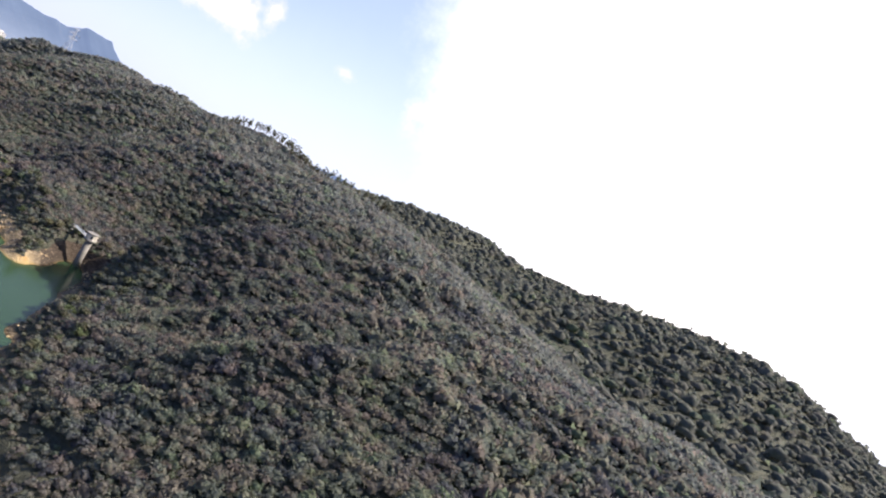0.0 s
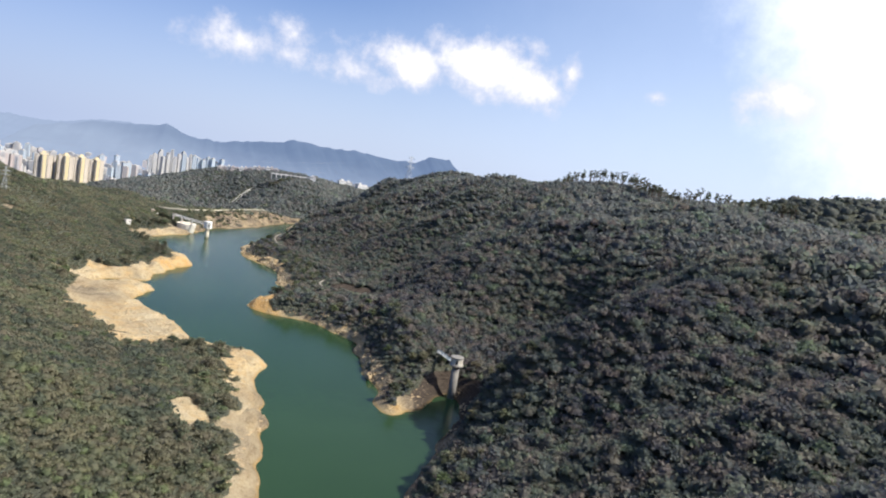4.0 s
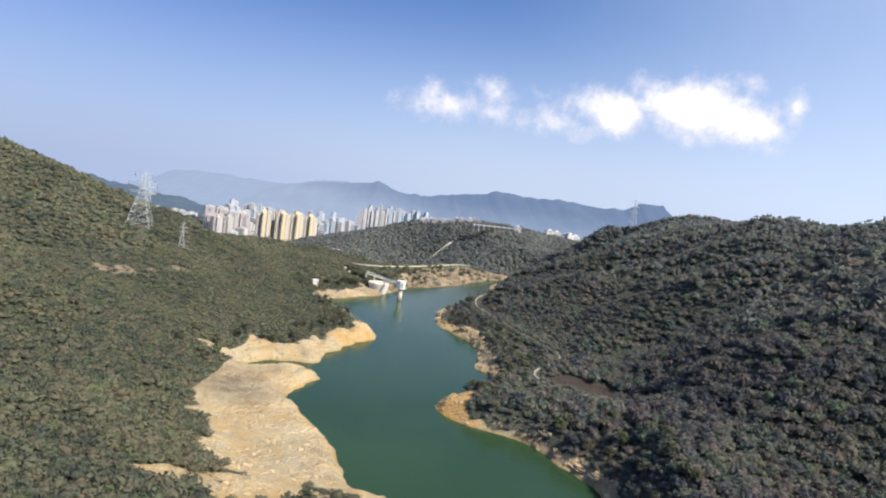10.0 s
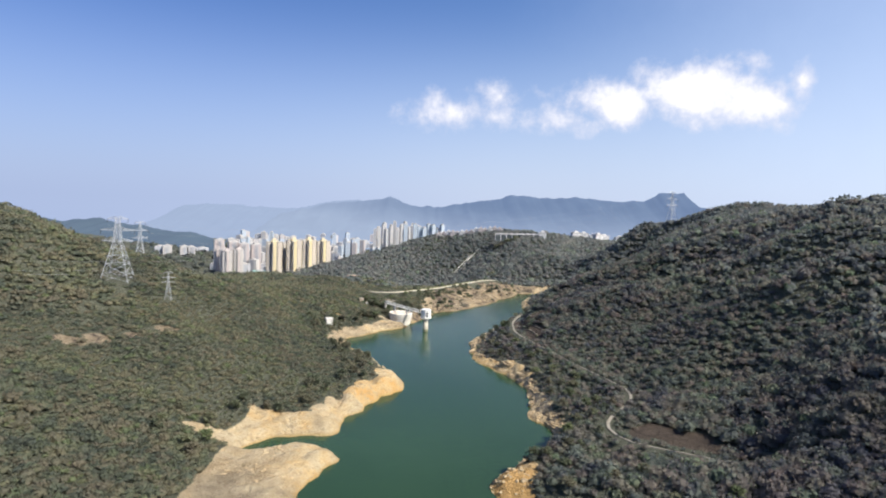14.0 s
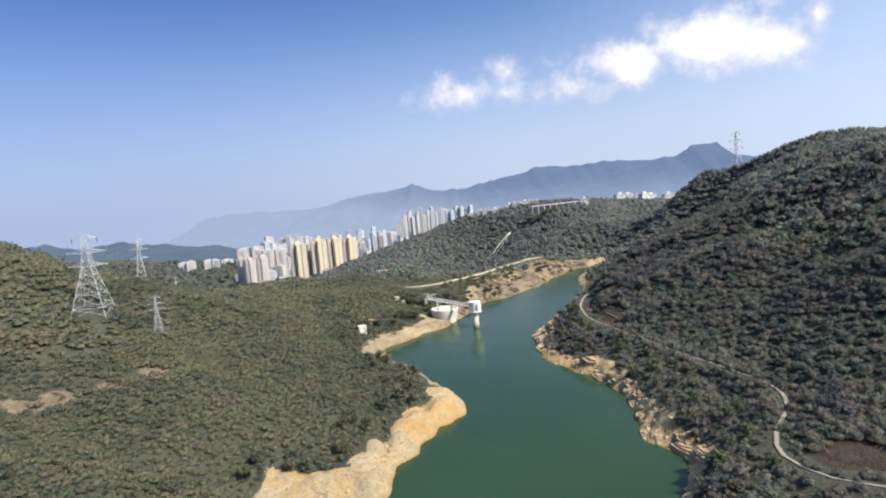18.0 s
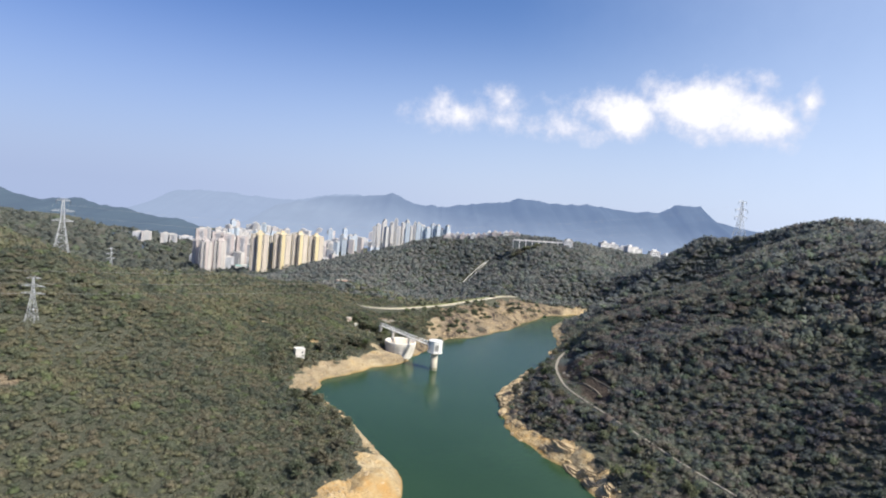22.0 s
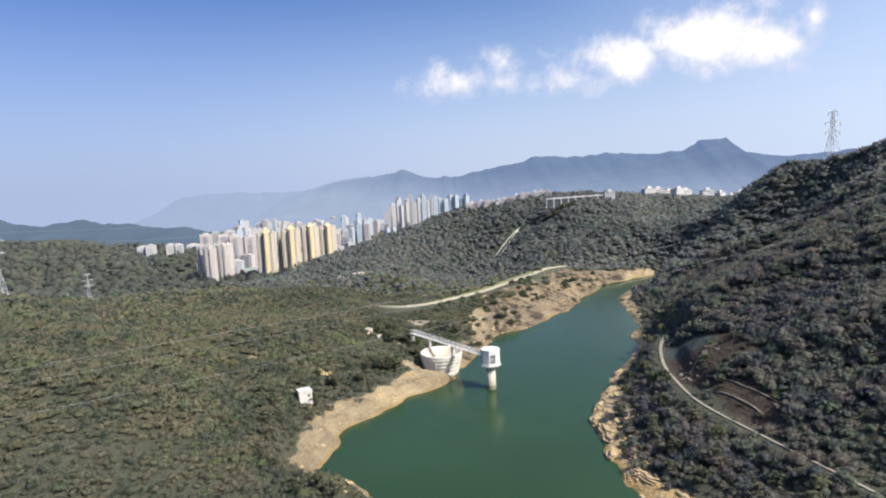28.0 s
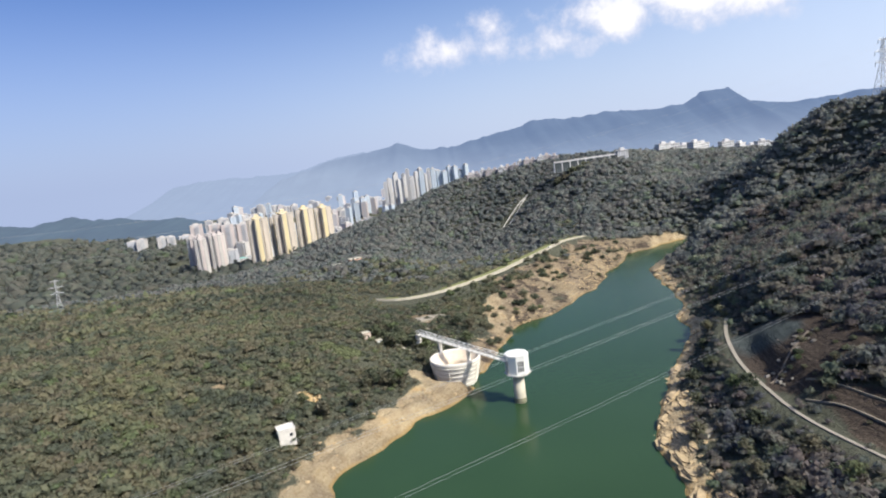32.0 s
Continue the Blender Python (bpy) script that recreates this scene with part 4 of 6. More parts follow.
# ---- bellmouth spillway ----
def bellmouth():
    cx, cy = 0.5, 1154
    e = thing("bellmouth_spillway", (cx, cy, 0), 0, "pale stepped concrete bellmouth overflow on the shore", "spillway")
    bands = [(10.6, -5.0, 1.8), (11.2, 1.8, 4.3), (11.8, 4.3, 6.8), (12.4, 6.8, 9.2), (13.0, 9.2, 11.6)]
    for r, z0, z1 in bands:
        part("stepped_band", drum([(r - 0.45, z0), (r - 0.05, z1 - 0.75), (r + 0.42, z1 - 0.55), (r + 0.42, z1 - 0.02), (r - 0.1, z1)], 56), BELL, e, smooth=False)
    part("rim", drum([(13.1, 11.6), (13.5, 12.6), (13.5, 13.6), (13.1, 14.0), (12.6, 13.9), (12.2, 13.2)], 56), BELL, e, "smooth pale rim", True)
    part("funnel", drum([(12.2, 13.2), (10.9, 12.0), (9.2, 10.9), (7.4, 10.2), (6.3, 9.8), (5.9, 9.1), (5.8, 3.0)], 56), plain("funnel_concrete", (0.60, 0.51, 0.40), 0.9, vary=0.16), e, "stained inside of the funnel", True)
    # near-black disc closes the shaft and stands for the shade inside
    part("shaft_floor", drum([(5.85, 3.4), (0.05, 3.3)], 40), DARK, e, "dark disc standing for the shade in the shaft")
    for k in range(10):
        a = 2 * math.pi * k / 10
        bm = rod((13.42 * math.cos(a), 13.42 * math.sin(a), 11.8), (11.2 * math.cos(a), 11.2 * math.sin(a), 1.0), 0.16)
        part("rib", bm, BELL, e)


bellmouth()


# ---- truss footbridge to the tower ----
def footbridge(name, a, b, wide, high, bays, mat, label, piers, landing):
    a, b = Vector(a), Vector(b)
    way = (b - a)
    turn = math.degrees(math.atan2(way.y, way.x))
    length = math.hypot(way.x, way.y)
    e = thing(name, a, turn, label, "footbridge")
    w = wide / 2
    slope = way.z / length
    lift = lambda x: slope * x
    bm = bmesh.new()
    for n in range(bays * 2):
        x0, x1 = length * n / (bays * 2), length * (n + 0.92) / (bays * 2)
        box(x0, x1, -w, w, lift(x0) - 0.12, lift(x0), bm)
    part("deck", bm, CONCRETE, e)
    for s in (-w, w):
        for z, r in ((0.05, 0.16), (high, 0.15)):
            part("chord", rod((0, s, z), (length, s, z + lift(length)), r), mat, e)
        for n in range(bays):
            x0, x1 = length * n / bays, length * (n + 1) / bays
            bm = rod((x0, s, lift(x0)), ((x0 + x1) / 2, s, high + lift(x0)), 0.11)
            rod(((x0 + x1) / 2, s, high + lift(x0)), (x1, s, lift(x1)), 0.11, bm)
            rod((x0, s, lift(x0)), (x0, s, high + lift(x0)), 0.07, bm)
            part("truss_panel", bm, mat, e)
    for n in range(bays + 1):
        x = length * n / bays
        part("cross_beam", rod((x, -w, high + lift(x)), (x, w, high + lift(x)), 0.10), mat, e)
    for s, foot in piers:
        x = length * s
        bm = box(x - 0.45, x + 0.45, -w * 0.85, w * 0.85, foot - a.z, lift(x) - 0.15, bevel=0.1)
        part("pier", bm, CONCRETE, e, "slender concrete pier")
    if landing:
        part("abutment", box(-1.2, 0.2, -w - 0.2, w + 0.2, -5.5, -0.1, bevel=0.1), CONCRETE, e)


footbridge("footbridge", (-18.5, 1184, 19.6), (25.2, 1121.5, 19.0), 2.6, 2.4, 18, WHITE, "long white steel truss footbridge over the spillway to the tower",
           [(0.27, 6.5), (0.60, -1.0)], True)


# ---- tower in the side cove ----
def cove_tower():
    e = thing("valve_tower", (167, 514, 0), 20, "small concrete valve tower with pale drum head in shaded cove", "tower")
    # old concrete, its grey lowered to carry the shade of the cove
    shade_toned = plain("shade_toned_concrete", (0.23, 0.22, 0.20), 0.9, vary=0.25, scale=0.3, grain=2.5)
    part("shaft", drum([(2.6, -6), (2.5, 22.2)], 16, close=True), shade_toned, e, "grey stained concrete shaft", True)
    part("corbel", drum([(2.5, 21.0), (4.6, 22.4)], 16), shade_toned, e)
    part("deck", drum([(4.9, 22.4), (4.9, 22.9)], 16, close=True), shade_toned, e)
    part("house", drum([(4.2, 22.9), (4.2, 27.4)], 12, close=True), plain("weathered_render", (0.50, 0.47, 0.40), 0.85, vary=0.2), e, "weathered drum-shaped valve house", False)
    part("roof", drum([(4.6, 27.4), (4.6, 28.0), (4.2, 28.2), (0.2, 28.5)], 12, close=True), shade_toned, e)
    bm = bmesh.new()
    for k in range(12):
        a, b = (4.75 * Vector((math.cos(math.radians(30 * (k + o))), math.sin(math.radians(30 * (k + o))), 0)) for o in (0, 1))
        rod(a + Vector((0, 0, 23.9)), b + Vector((0, 0, 23.9)), 0.05, bm)
        rod(a + Vector((0, 0, 22.9)), a + Vector((0, 0, 23.9)), 0.05, bm)
    part("railing", bm, STEEL, e)
    for k in (1, 4, 7, 10):
        m = Matrix.Rotation(math.radians(30 * k + 15), 4, "Z")
        bm = box(3.98, 4.12, -0.7, 0.7, 23.9, 26.3)
        bm.transform(m)
        part("window", bm, DARK, e, "dark window opening")


cove_tower()
footbridge("access_bridge", (163.8, 538.5, 23.2), (166.3, 519.2, 22.8), 2.0, 1.3, 7, plain("pale_blue_paint", (0.42, 0.50, 0.54), 0.5, vary=0.1),
           "short pale blue steel footbridge to the valve tower", [], True)


# ---- roads ----
def ribbon(name, line, level, wide, mat, thick=0.25):
    """A paved strip along a plan line."""
    bm = bmesh.new()
    t = np.gradient(line, axis=0)
    t /= np.linalg.norm(t, axis=1, keepdims=True)
    n = np.stack([-t[:, 1], t[:, 0]], -1) * wide / 2
    prev = None
    for p, o in zip(line, n):
        ring = [bm.verts.new((*(p + s * o), level + z)) for s, z in ((1, 0), (-1, 0), (-1, -thick), (1, -thick))]
        if prev:
            for k in range(4):
                bm.faces.new((prev[k], prev[(k + 1) % 4], ring[(k + 1) % 4], ring[k]))
        prev = ring
    bmesh.ops.recalc_face_normals(bm, faces=bm.faces)
    me = bpy.data.meshes.new(name)
    bm.to_mesh(me)
    bm.free()
    me.materials.append(mat)
    return new(name, me)


def offset(line, by):
    t = np.gradient(line, axis=0)
    t /= np.linalg.norm(t, axis=1, keepdims=True)
    return line + np.stack([-t[:, 1], t[:, 0]], -1) * by


tagged(ribbon("road", ROAD_LINE, ROAD_Z + 0.18, 1.55, ROADWAY), "narrow pale concrete catchwater road round the hillside", "road", kind="structure")
tagged(ribbon("dam_road", DAM_LINE, DAM_Z + 0.2, 3.7, ROADWAY), "pale concrete road along the dam crest", "road", kind="structure")
for side in (2.1, -2.1):
    tagged(ribbon("dam_kerb", offset(DAM_LINE, side), DAM_Z + 0.75, 0.35, STAINED, 0.8), "low concrete parapet along the dam crest", "kerb", kind="structure")
tagged(ribbon("road_kerb", offset(ROAD_LINE, 0.95), ROAD_Z + 0.5, 0.16, ROADWAY, 0.6), "low concrete parapet beside the hillside road", "kerb", kind="structure")
tagged(ribbon("grass_verge", offset(DAM_LINE, 7.0), DAM_Z + 0.10, 6.5, GRASS, 0.5), "strip of dry mown grass beside the dam road", "verge", kind="structure")


def car():
    e = thing("car", (104.5, 1421, DAM_Z + 0.2), 55, "small white car parked on the dam road", "car")
    bm = box(-2.1, 2.1, -0.85, 0.85, 0.35, 0.95, bevel=0.12)
    part("body", bm, WHITE, e)
    part("cabin", box(-1.4, 1.0, -0.75, 0.75, 0.95, 1.5, bevel=0.2), DARK, e, "dark glazed cabin")
    part("roof", box(-1.1, 0.7, -0.66, 0.66, 1.5, 1.56), WHITE, e)
    for x in (-1.3, 1.3):
        for y in (-0.85, 0.85):
            part("wheel", rod((x, y - 0.1, 0.33), (x, y + 0.1, 0.33), 0.33, sides=14), DARK, e, "black tyre")


car()


# ---- small buildings by the shore ----
def gauge_house():
    x, y = -72, 1076
    z = ground_z(x, y) - 0.6
    e = thing("gauge_house", (x, y, z), 24, "tall plain white gauge house among the trees", "hut")
    bm = box(-3.4, 3.4, -2.8, 2.8, 0, 6.9, bevel=0.08)
    coat = plain("weathered_white_render", (0.56, 0.54, 0.50), 0.9, vary=0.28, scale=0.5)
    wall = part("wall", bm, coat, e)
    part("roof", box(-3.6, 3.6, -3.0, 3.0, 6.9, 7.25, bevel=0.05), plain("pale_roof", (0.62, 0.61, 0.58), 0.9), e, "flat pale roof slab")
    for x0, x1, y0, y1 in ((-3.6, 3.6, -3.0, -2.8), (-3.6, 3.6, 2.8, 3.0), (-3.6, -3.4, -2.8, 2.8), (3.4, 3.6, -2.8, 2.8)):
        part("parapet", box(x0, x1, y0, y1, 7.25, 7.7), coat, e)
    for x0 in (1.0,):
        part("window", box(x0, x0 + 1.2, -2.84, -2.77, 4.2, 5.5), DARK, wall, "small dark window")
    part("door", box(3.37, 3.45, -0.6, 0.6, 0.6, 2.7), plain("green_door", (0.10, 0.16, 0.12), 0.6), wall, "dark green door")


gauge_house()


def hut(x, y, size, turn, mat, label, sink=0.4, roof=STAINED):
    z = ground_z(x, y) - sink
    e = thing("hut", (x, y, z), turn, label, "hut")
    a, b, c = size
    wall = part("wall", box(-a, a, -b, b, 0, c, bevel=0.05), mat, e)
    part("roof", box(-a - 0.3, a + 0.3, -b - 0.3, b + 0.3, c, c + 0.3, bevel=0.05), roof, e)
    part("door", box(a * 0.1, a * 0.1 + 0.9, -b - 0.04, -b + 0.04, sink, sink + 2.0), DARK, wall, "dark doorway")


hut(-48, 1182, (2.2, 2.0, 3.6), 20, plain("pinkish_render", (0.58, 0.47, 0.40), 0.85), "small pinkish rendered hut at the forest edge")
hut(-41, 1179, (1.4, 1.2, 2.4), 20, WHITE, "small white kiosk beside the path")
hut(90, 1052, (3.2, 2.3, 2.6), 32, STAINED, "low weathered concrete pump hut on the rocks", 1.0, BERM)
hut(-99, 1566, (7.0, 5.0, 9.0), 30, plain("salmon_render", (0.72, 0.42, 0.30), 0.8), "salmon pink block among the trees below the dam")
hut(-118, 1572, (9.0, 4.5, 5.0), 30, WHITE, "low white depot building below the dam")


def path_strip(name, points, wide, mat, label, rise=0.25, step=3.0):
    line = smooth_line(points, step)
    z = height(line[:, 0], line[:, 1]) + rise
    bm = bmesh.new()
    t = np.gradient(line, axis=0)
    t /= np.linalg.norm(t, axis=1, keepdims=True)
    n = np.stack([-t[:, 1], t[:, 0]], -1) * wide / 2
    prev = None
    for p, o, h in zip(line, n, z):
        ring = [bm.verts.new((*(p + s * o), h + dz)) for s, dz in ((1, 0), (-1, 0), (-1, -1.2), (1, -1.2))]
        if prev:
            for k in range(4):
                bm.faces.new((prev[k], prev[(k + 1) % 4], ring[(k + 1) % 4], ring[k]))
        prev = ring
    bmesh.ops.recalc_face_normals(bm, faces=bm.faces)
    me = bpy.data.meshes.new(name)
    bm.to_mesh(me)
    bm.free()
    me.materials.append(mat)
    return tagged(new(name, me), label, "channel", kind="structure")


for line in CHANNELS:
    path_strip("slope_channel", [tuple(p) for p in line], 0.8, CONCRETE, "pale concrete drain channel up the wooded slope", 0.9)
path_strip("slope_stairs", [(121, 1064), (131, 1070), (146, 1080)], 0.7, CUT_STAIR, "long straight concrete stair up the cut slope", 0.6)
path_strip("berm_channel", [(124, 1046), (130, 1030), (133, 1008)], 0.6, BERM, "concrete berm channel on the cut slope", 0.5)
path_strip("berm_channel", [(129, 1054), (136, 1036), (142, 1012)], 0.6, BERM, "concrete berm channel on the cut slope", 0.5)
path_strip("parking_place", [(-26, 1224), (-16, 1234), (-4, 1242)], 13.0, ROADWAY, "bare concrete parking place among the scrub", 0.3)
path_strip("footpath", [(-8, 1213), (-24, 1214), (-36, 1200), (-33, 1186), (-24, 1180)], 1.6, ROADWAY, "narrow concrete footpath to the bridge", 0.3)


# ---- pylons and power lines ----
def pylon(name, at, turn, high, wide, arm, label, kinked=True):
    """A lattice mast: four splayed legs, braced faces, three pairs of arms."""
    e = thing(name, at, turn, label, "pylon", "power line pylons")
    waist, top = high * 0.60, high * 0.97
    ww, tw = wide * 0.13, wide * 0.06

    def half(z):
        return wide / 2 + (ww - wide / 2) * z / waist if z < waist else ww + (tw - ww) * (z - waist) / (top - waist)

    thick = 0.0042 * high
    for sx, sy in ((-1, -1), (1, -1), (1, 1), (-1, 1)):
        bm = rod((sx * wide / 2, sy * wide / 2, -1.5), (sx * ww, sy * ww, waist), thick)
        rod((sx * ww, sy * ww, waist), (sx * tw, sy * tw, top), thick * 0.8, bm)
        part("leg", bm, PYLON_STEEL, e)
    levels = [0.0, 0.10, 0.26, 0.39, 0.50, 0.60, 0.68, 0.76, 0.84, 0.91, 0.97]
    for face in range(4):
        bm = bmesh.new()
        for a, b in zip(levels, levels[1:]):
            z0, z1 = a * high, b * high
            h0, h1 = half(z0), half(z1)
            rod((-h0, -h0, z0), (h1, -h1, z1), thick * 0.5, bm)
            rod((h0, -h0, z0), (-h1, -h1, z1), thick * 0.5, bm)
            rod((-h1, -h1, z1), (h1, -h1, z1), thick * 0.55, bm)
        bm.transform(Matrix.Rotation(face * math.pi / 2, 4, "Z"))
        part("bracing", bm, PYLON_STEEL, e)
    tips = []
    for k, (f, reach) in enumerate(((0.61, 1.0), (0.775, 1.04), (0.95, 0.62))):
        for s in (-1, 1):
            z, h = f * high, half(f * high)
            tip = Vector((s * arm * reach, 0, z + 0.004 * high))
            bm = bmesh.new()
            for sy in (-h, h):
                rod((s * h, sy, z), tip, thick * 0.7, bm)
                rod((s * h, sy, z + 0.045 * high), tip, thick * 0.7, bm)
                for q in (0.3, 0.6):
                    rod(Vector((s * h, sy, z)).lerp(tip, q), Vector((s * h, sy, z + 0.045 * high)).lerp(tip, q - 0.12), thick * 0.4, bm)
            a = part("crossarm", bm, PYLON_STEEL, e)
            part("insulator", rod(tip, tip - Vector((0, 0, 0.06 * high)), 0.004 * high, sides=6), DARK, a, "dark hanging insulator string")
            tips.append((pose(*at, 0, 0, turn) @ (tip - Vector((0, 0, 0.06 * high)))))
    part("peak", rod((0, 0, top), (0, 0, high), thick, r2=thick * 0.4), PYLON_STEEL, e)
    return tips


PYLON_STEEL = plain("dull_grey_steel", (0.46, 0.48, 0.50), 0.6, 0.2, vary=0.15, relief=0)
WIRE = plain("grey_cable", (0.40, 0.41, 0.42), 0.5, 0.3, vary=0.1, relief=0)
west_mast = pylon("pylon", (-221, 936, ground_z(-221, 936)), 8, 51, 21, 12, "tall galvanised lattice pylon on the wooded hillside")
far_mast = pylon("pylon", (-329, 1228, ground_z(-329, 1228)), 20, 108 - ground_z(-329, 1228), 14, 9.5, "galvanised lattice pylon behind the wooded crest")
ridge_mast = pylon("pylon", (419, 1408, ground_z(419, 1408) - 2), 24, 178 - ground_z(419, 1408), 15, 11.5, "galvanised lattice pylon on the hill crest")
pylon("pylon", (508, 800, ground_z(508, 800) - 22), 8, 47, 12, 10, "galvanised lattice pylon rising behind the ridge trees")
south_mast = pylon("pylon", (-265, 748, ground_z(-265, 748)), -61, 45, 12, 9, "tall galvanised lattice pylon on the wooded slope")
pylon("pylon", (-181, 935, ground_z(-181, 935)), 5, 22.5, 5.0, 5.6, "slender galvanised lattice pylon standing in the trees")
pylon("pylon", (-410, 1500, ground_z(-410, 1500)), 35, 40, 7, 7, "slender galvanised lattice pylon beyond the crest")


def span(a, b, sag, gap, label, spacers=4, wire=0.017):
    """A sagging twin conductor between two arms."""
    a, b = Vector(a), Vector(b)
    e = thing("power_line", a, 0, label, "cable", "power line cables")
    side = Vector((-(b - a).y, (b - a).x, 0)).normalized() * gap / 2
    n = 40

    def at(s, o):
        return (b - a) * s + side * o - Vector((0, 0, 4 * sag * s * (1 - s)))

    for o in (-1, 1):
        bm = bmesh.new()
        rings = []
        for k in range(n + 1):
            p = at(k / n, o)
            rings.append([bm.verts.new(p + Vector((wire * math.cos(q) * side.normalized().x, wire * math.cos(q) * side.normalized().y, wire * math.sin(q)))) for q in (0, 2.09, 4.19)])
        for lo, hi in zip(rings, rings[1:]):
            for k in range(3):
                bm.faces.new((lo[k], lo[(k + 1) % 3], hi[(k + 1) % 3], hi[k]))
        part("conductor", bm, WIRE, e)
    for k in range(spacers):
        s = (k + 0.46) / spacers
        part("spacer", rod(at(s, -1), at(s, 1), wire * 2.2), WIRE, e)


# three twin lines run on over the eastern crest among the trees
for p, q in zip((south_mast[1], south_mast[3], south_mast[0]), ((418, 1124, 141.6), (420, 1120, 149.3), (413, 1134, 145.2))):
    span(p, q, 21.2, 0.55, "twin grey power cables sagging across the reservoir", 14, 0.0125)
for p, q in zip(west_mast, far_mast):
    span(p, q, 9, 0.5, "thin grey power cables along the wooded hillside", 4, 0.010)
for p, q in zip(far_mast, ridge_mast):
    span(p, q, 26, 0.5, "thin grey power cables spanning the dam valley", 4, 0.012)


# ---- the town beyond the dam ----
def wall_paint(name, colour, dark):
    """Painted facade: floors and window bays in relief come from the mesh; streaks from the coat."""
    m, t, b = material(name, 0.7, 0.0, 0.3)
    p = place(t)
    streak = node(t, "ShaderNodeTexNoise", {"Vector": node(t, "ShaderNodeMapping", {"Vector": p, "Scale": (0.25, 0.25, 0.02)}).outputs[0], "Scale": 1.0, "Detail": 4.0}).outputs["Fac"]
    t.links.new(ramp(t, streak, [(0.3, dark), (0.7, colour)]), b.inputs["Base Color"])
    return m


CREAM = wall_paint("cream_facade", (0.56, 0.50, 0.43), (0.46, 0.41, 0.35))
YELLOW = wall_paint("yellow_facade", (0.66, 0.56, 0.34), (0.57, 0.48, 0.28))
PALE = wall_paint("pale_facade", (0.50, 0.48, 0.455), (0.42, 0.40, 0.385))
WHITE_WALL = wall_paint("white_facade", (0.72, 0.71, 0.69), (0.62, 0.61, 0.60))
PINK = wall_paint("pinkish_facade", (0.49, 0.43, 0.41), (0.41, 0.36, 0.345))
# distance haze goes into these two wall colours: greyed, low in contrast
BEIGE = wall_paint("hazed_beige_facade", (0.42, 0.405, 0.40), (0.36, 0.35, 0.35))
MIST = wall_paint("hazed_grey_facade", (0.42, 0.43, 0.46), (0.37, 0.38, 0.41))
BLUISH = wall_paint("pale_blue_facade", (0.44, 0.51, 0.58), (0.37, 0.44, 0.51))
GREEN = wall_paint("green_netting", (0.26, 0.52, 0.46), (0.20, 0.42, 0.38))
GLASS = plain("window_glass", (0.12, 0.14, 0.16), 0.25, vary=0.3, relief=0, spec=0.5)
# window glass of the distant blocks, lightened to carry haze
HAZED_GLASS = plain("hazed_glass", (0.30, 0.33, 0.37), 0.3, vary=0.2, relief=0, spec=0.5)
SLAB = plain("roof_slab", (0.46, 0.44, 0.42), 0.9)


def bays(face_w, z0, z1, floors, columns, reach, bm):
    """Recessed window strips of one facade: one pane for each floor and bay, standing just proud of the core."""
    for c in range(columns):
        x = -face_w / 2 + face_w * (c + 0.5) / columns
        w = face_w / columns * 0.34
        for f in range(floors):
            a = z0 + (z1 - z0) * (f + 0.30) / floors
            b = z0 + (z1 - z0) * (f + 0.78) / floors
            v = [bm.verts.new((x + s * w, -reach, z)) for s, z in ((-1, a), (1, a), (1, b), (-1, b))]
            bm.faces.new(v)
    return bm


def cross_tower(name, at, turn, high, wing, wide, main, accent, label, group, floors=18):
    """A housing tower on a cross plan with four wings, a core, and accent-coloured wing ends."""
    e = thing(name, at, turn, label, "apartment block", group)
    part("core", box(-wide * 0.55, wide * 0.55, -wide * 0.55, wide * 0.55, -3, high + 4), main, e)
    for k in range(4):
        m = Matrix.Rotation(math.radians(90 * k), 4, "Z")
        bm = box(-wide / 2, wide / 2, -wing, -wide * 0.4, -3, high)
        for s in (-1, 1):
            box(s * wide * 0.62 - 0.5, s * wide * 0.62 + 0.5, -wing * 0.86, -wing * 0.5, -3, high - 1.5, bm)
        bm.transform(m)
        w = part("wing", bm, main, e)
        bm = box(-wide * 0.33, wide * 0.33, -wing - 0.9, -wing, -3, high - 1)
        bm.transform(m)
        part("wing_end", bm, accent, w, "coloured bay on the wing end")
        bm = bmesh.new()
        for s in (-1, 1):
            x = s * wide * 0.415
            for f in range(floors):
                a, b = high * (f + 0.3) / floors, high * (f + 0.78) / floors
                v = [bm.verts.new((x + q * wide * 0.075, -wing - 0.03, z)) for q, z in ((-1, a), (1, a), (1, b), (-1, b))]
                bm.faces.new(v)
        side = bmesh.new()
        bays(wing * 0.5, 0, high, floors, 3, 0, side)
        for s in (-1, 1):
            dup = side.copy()
            dup.transform(Matrix.Translation((s * (wide / 2 + 0.04), -wing * 0.68, 0)) @ Matrix.Rotation(math.radians(90 * s), 4, "Z"))
            me = bpy.data.meshes.new("tmp")
            dup.to_mesh(me)
            bm.from_mesh(me)
            bpy.data.meshes.remove(me)
            dup.free()
        side.free()
        bm.transform(m)
        tagged(part("window_bay", bm, GLASS, w, "rows of dark windows"), kind="stuff")
    part("roof", box(-wide * 0.8, wide * 0.8, -wide * 0.8, wide * 0.8, high, high + 2.2), accent, e, "coloured roof crown")
    part("tank_room", box(-wide * 0.35, wide * 0.35, -wide * 0.35, wide * 0.35, high + 4, high + 8), accent, e)
    return e


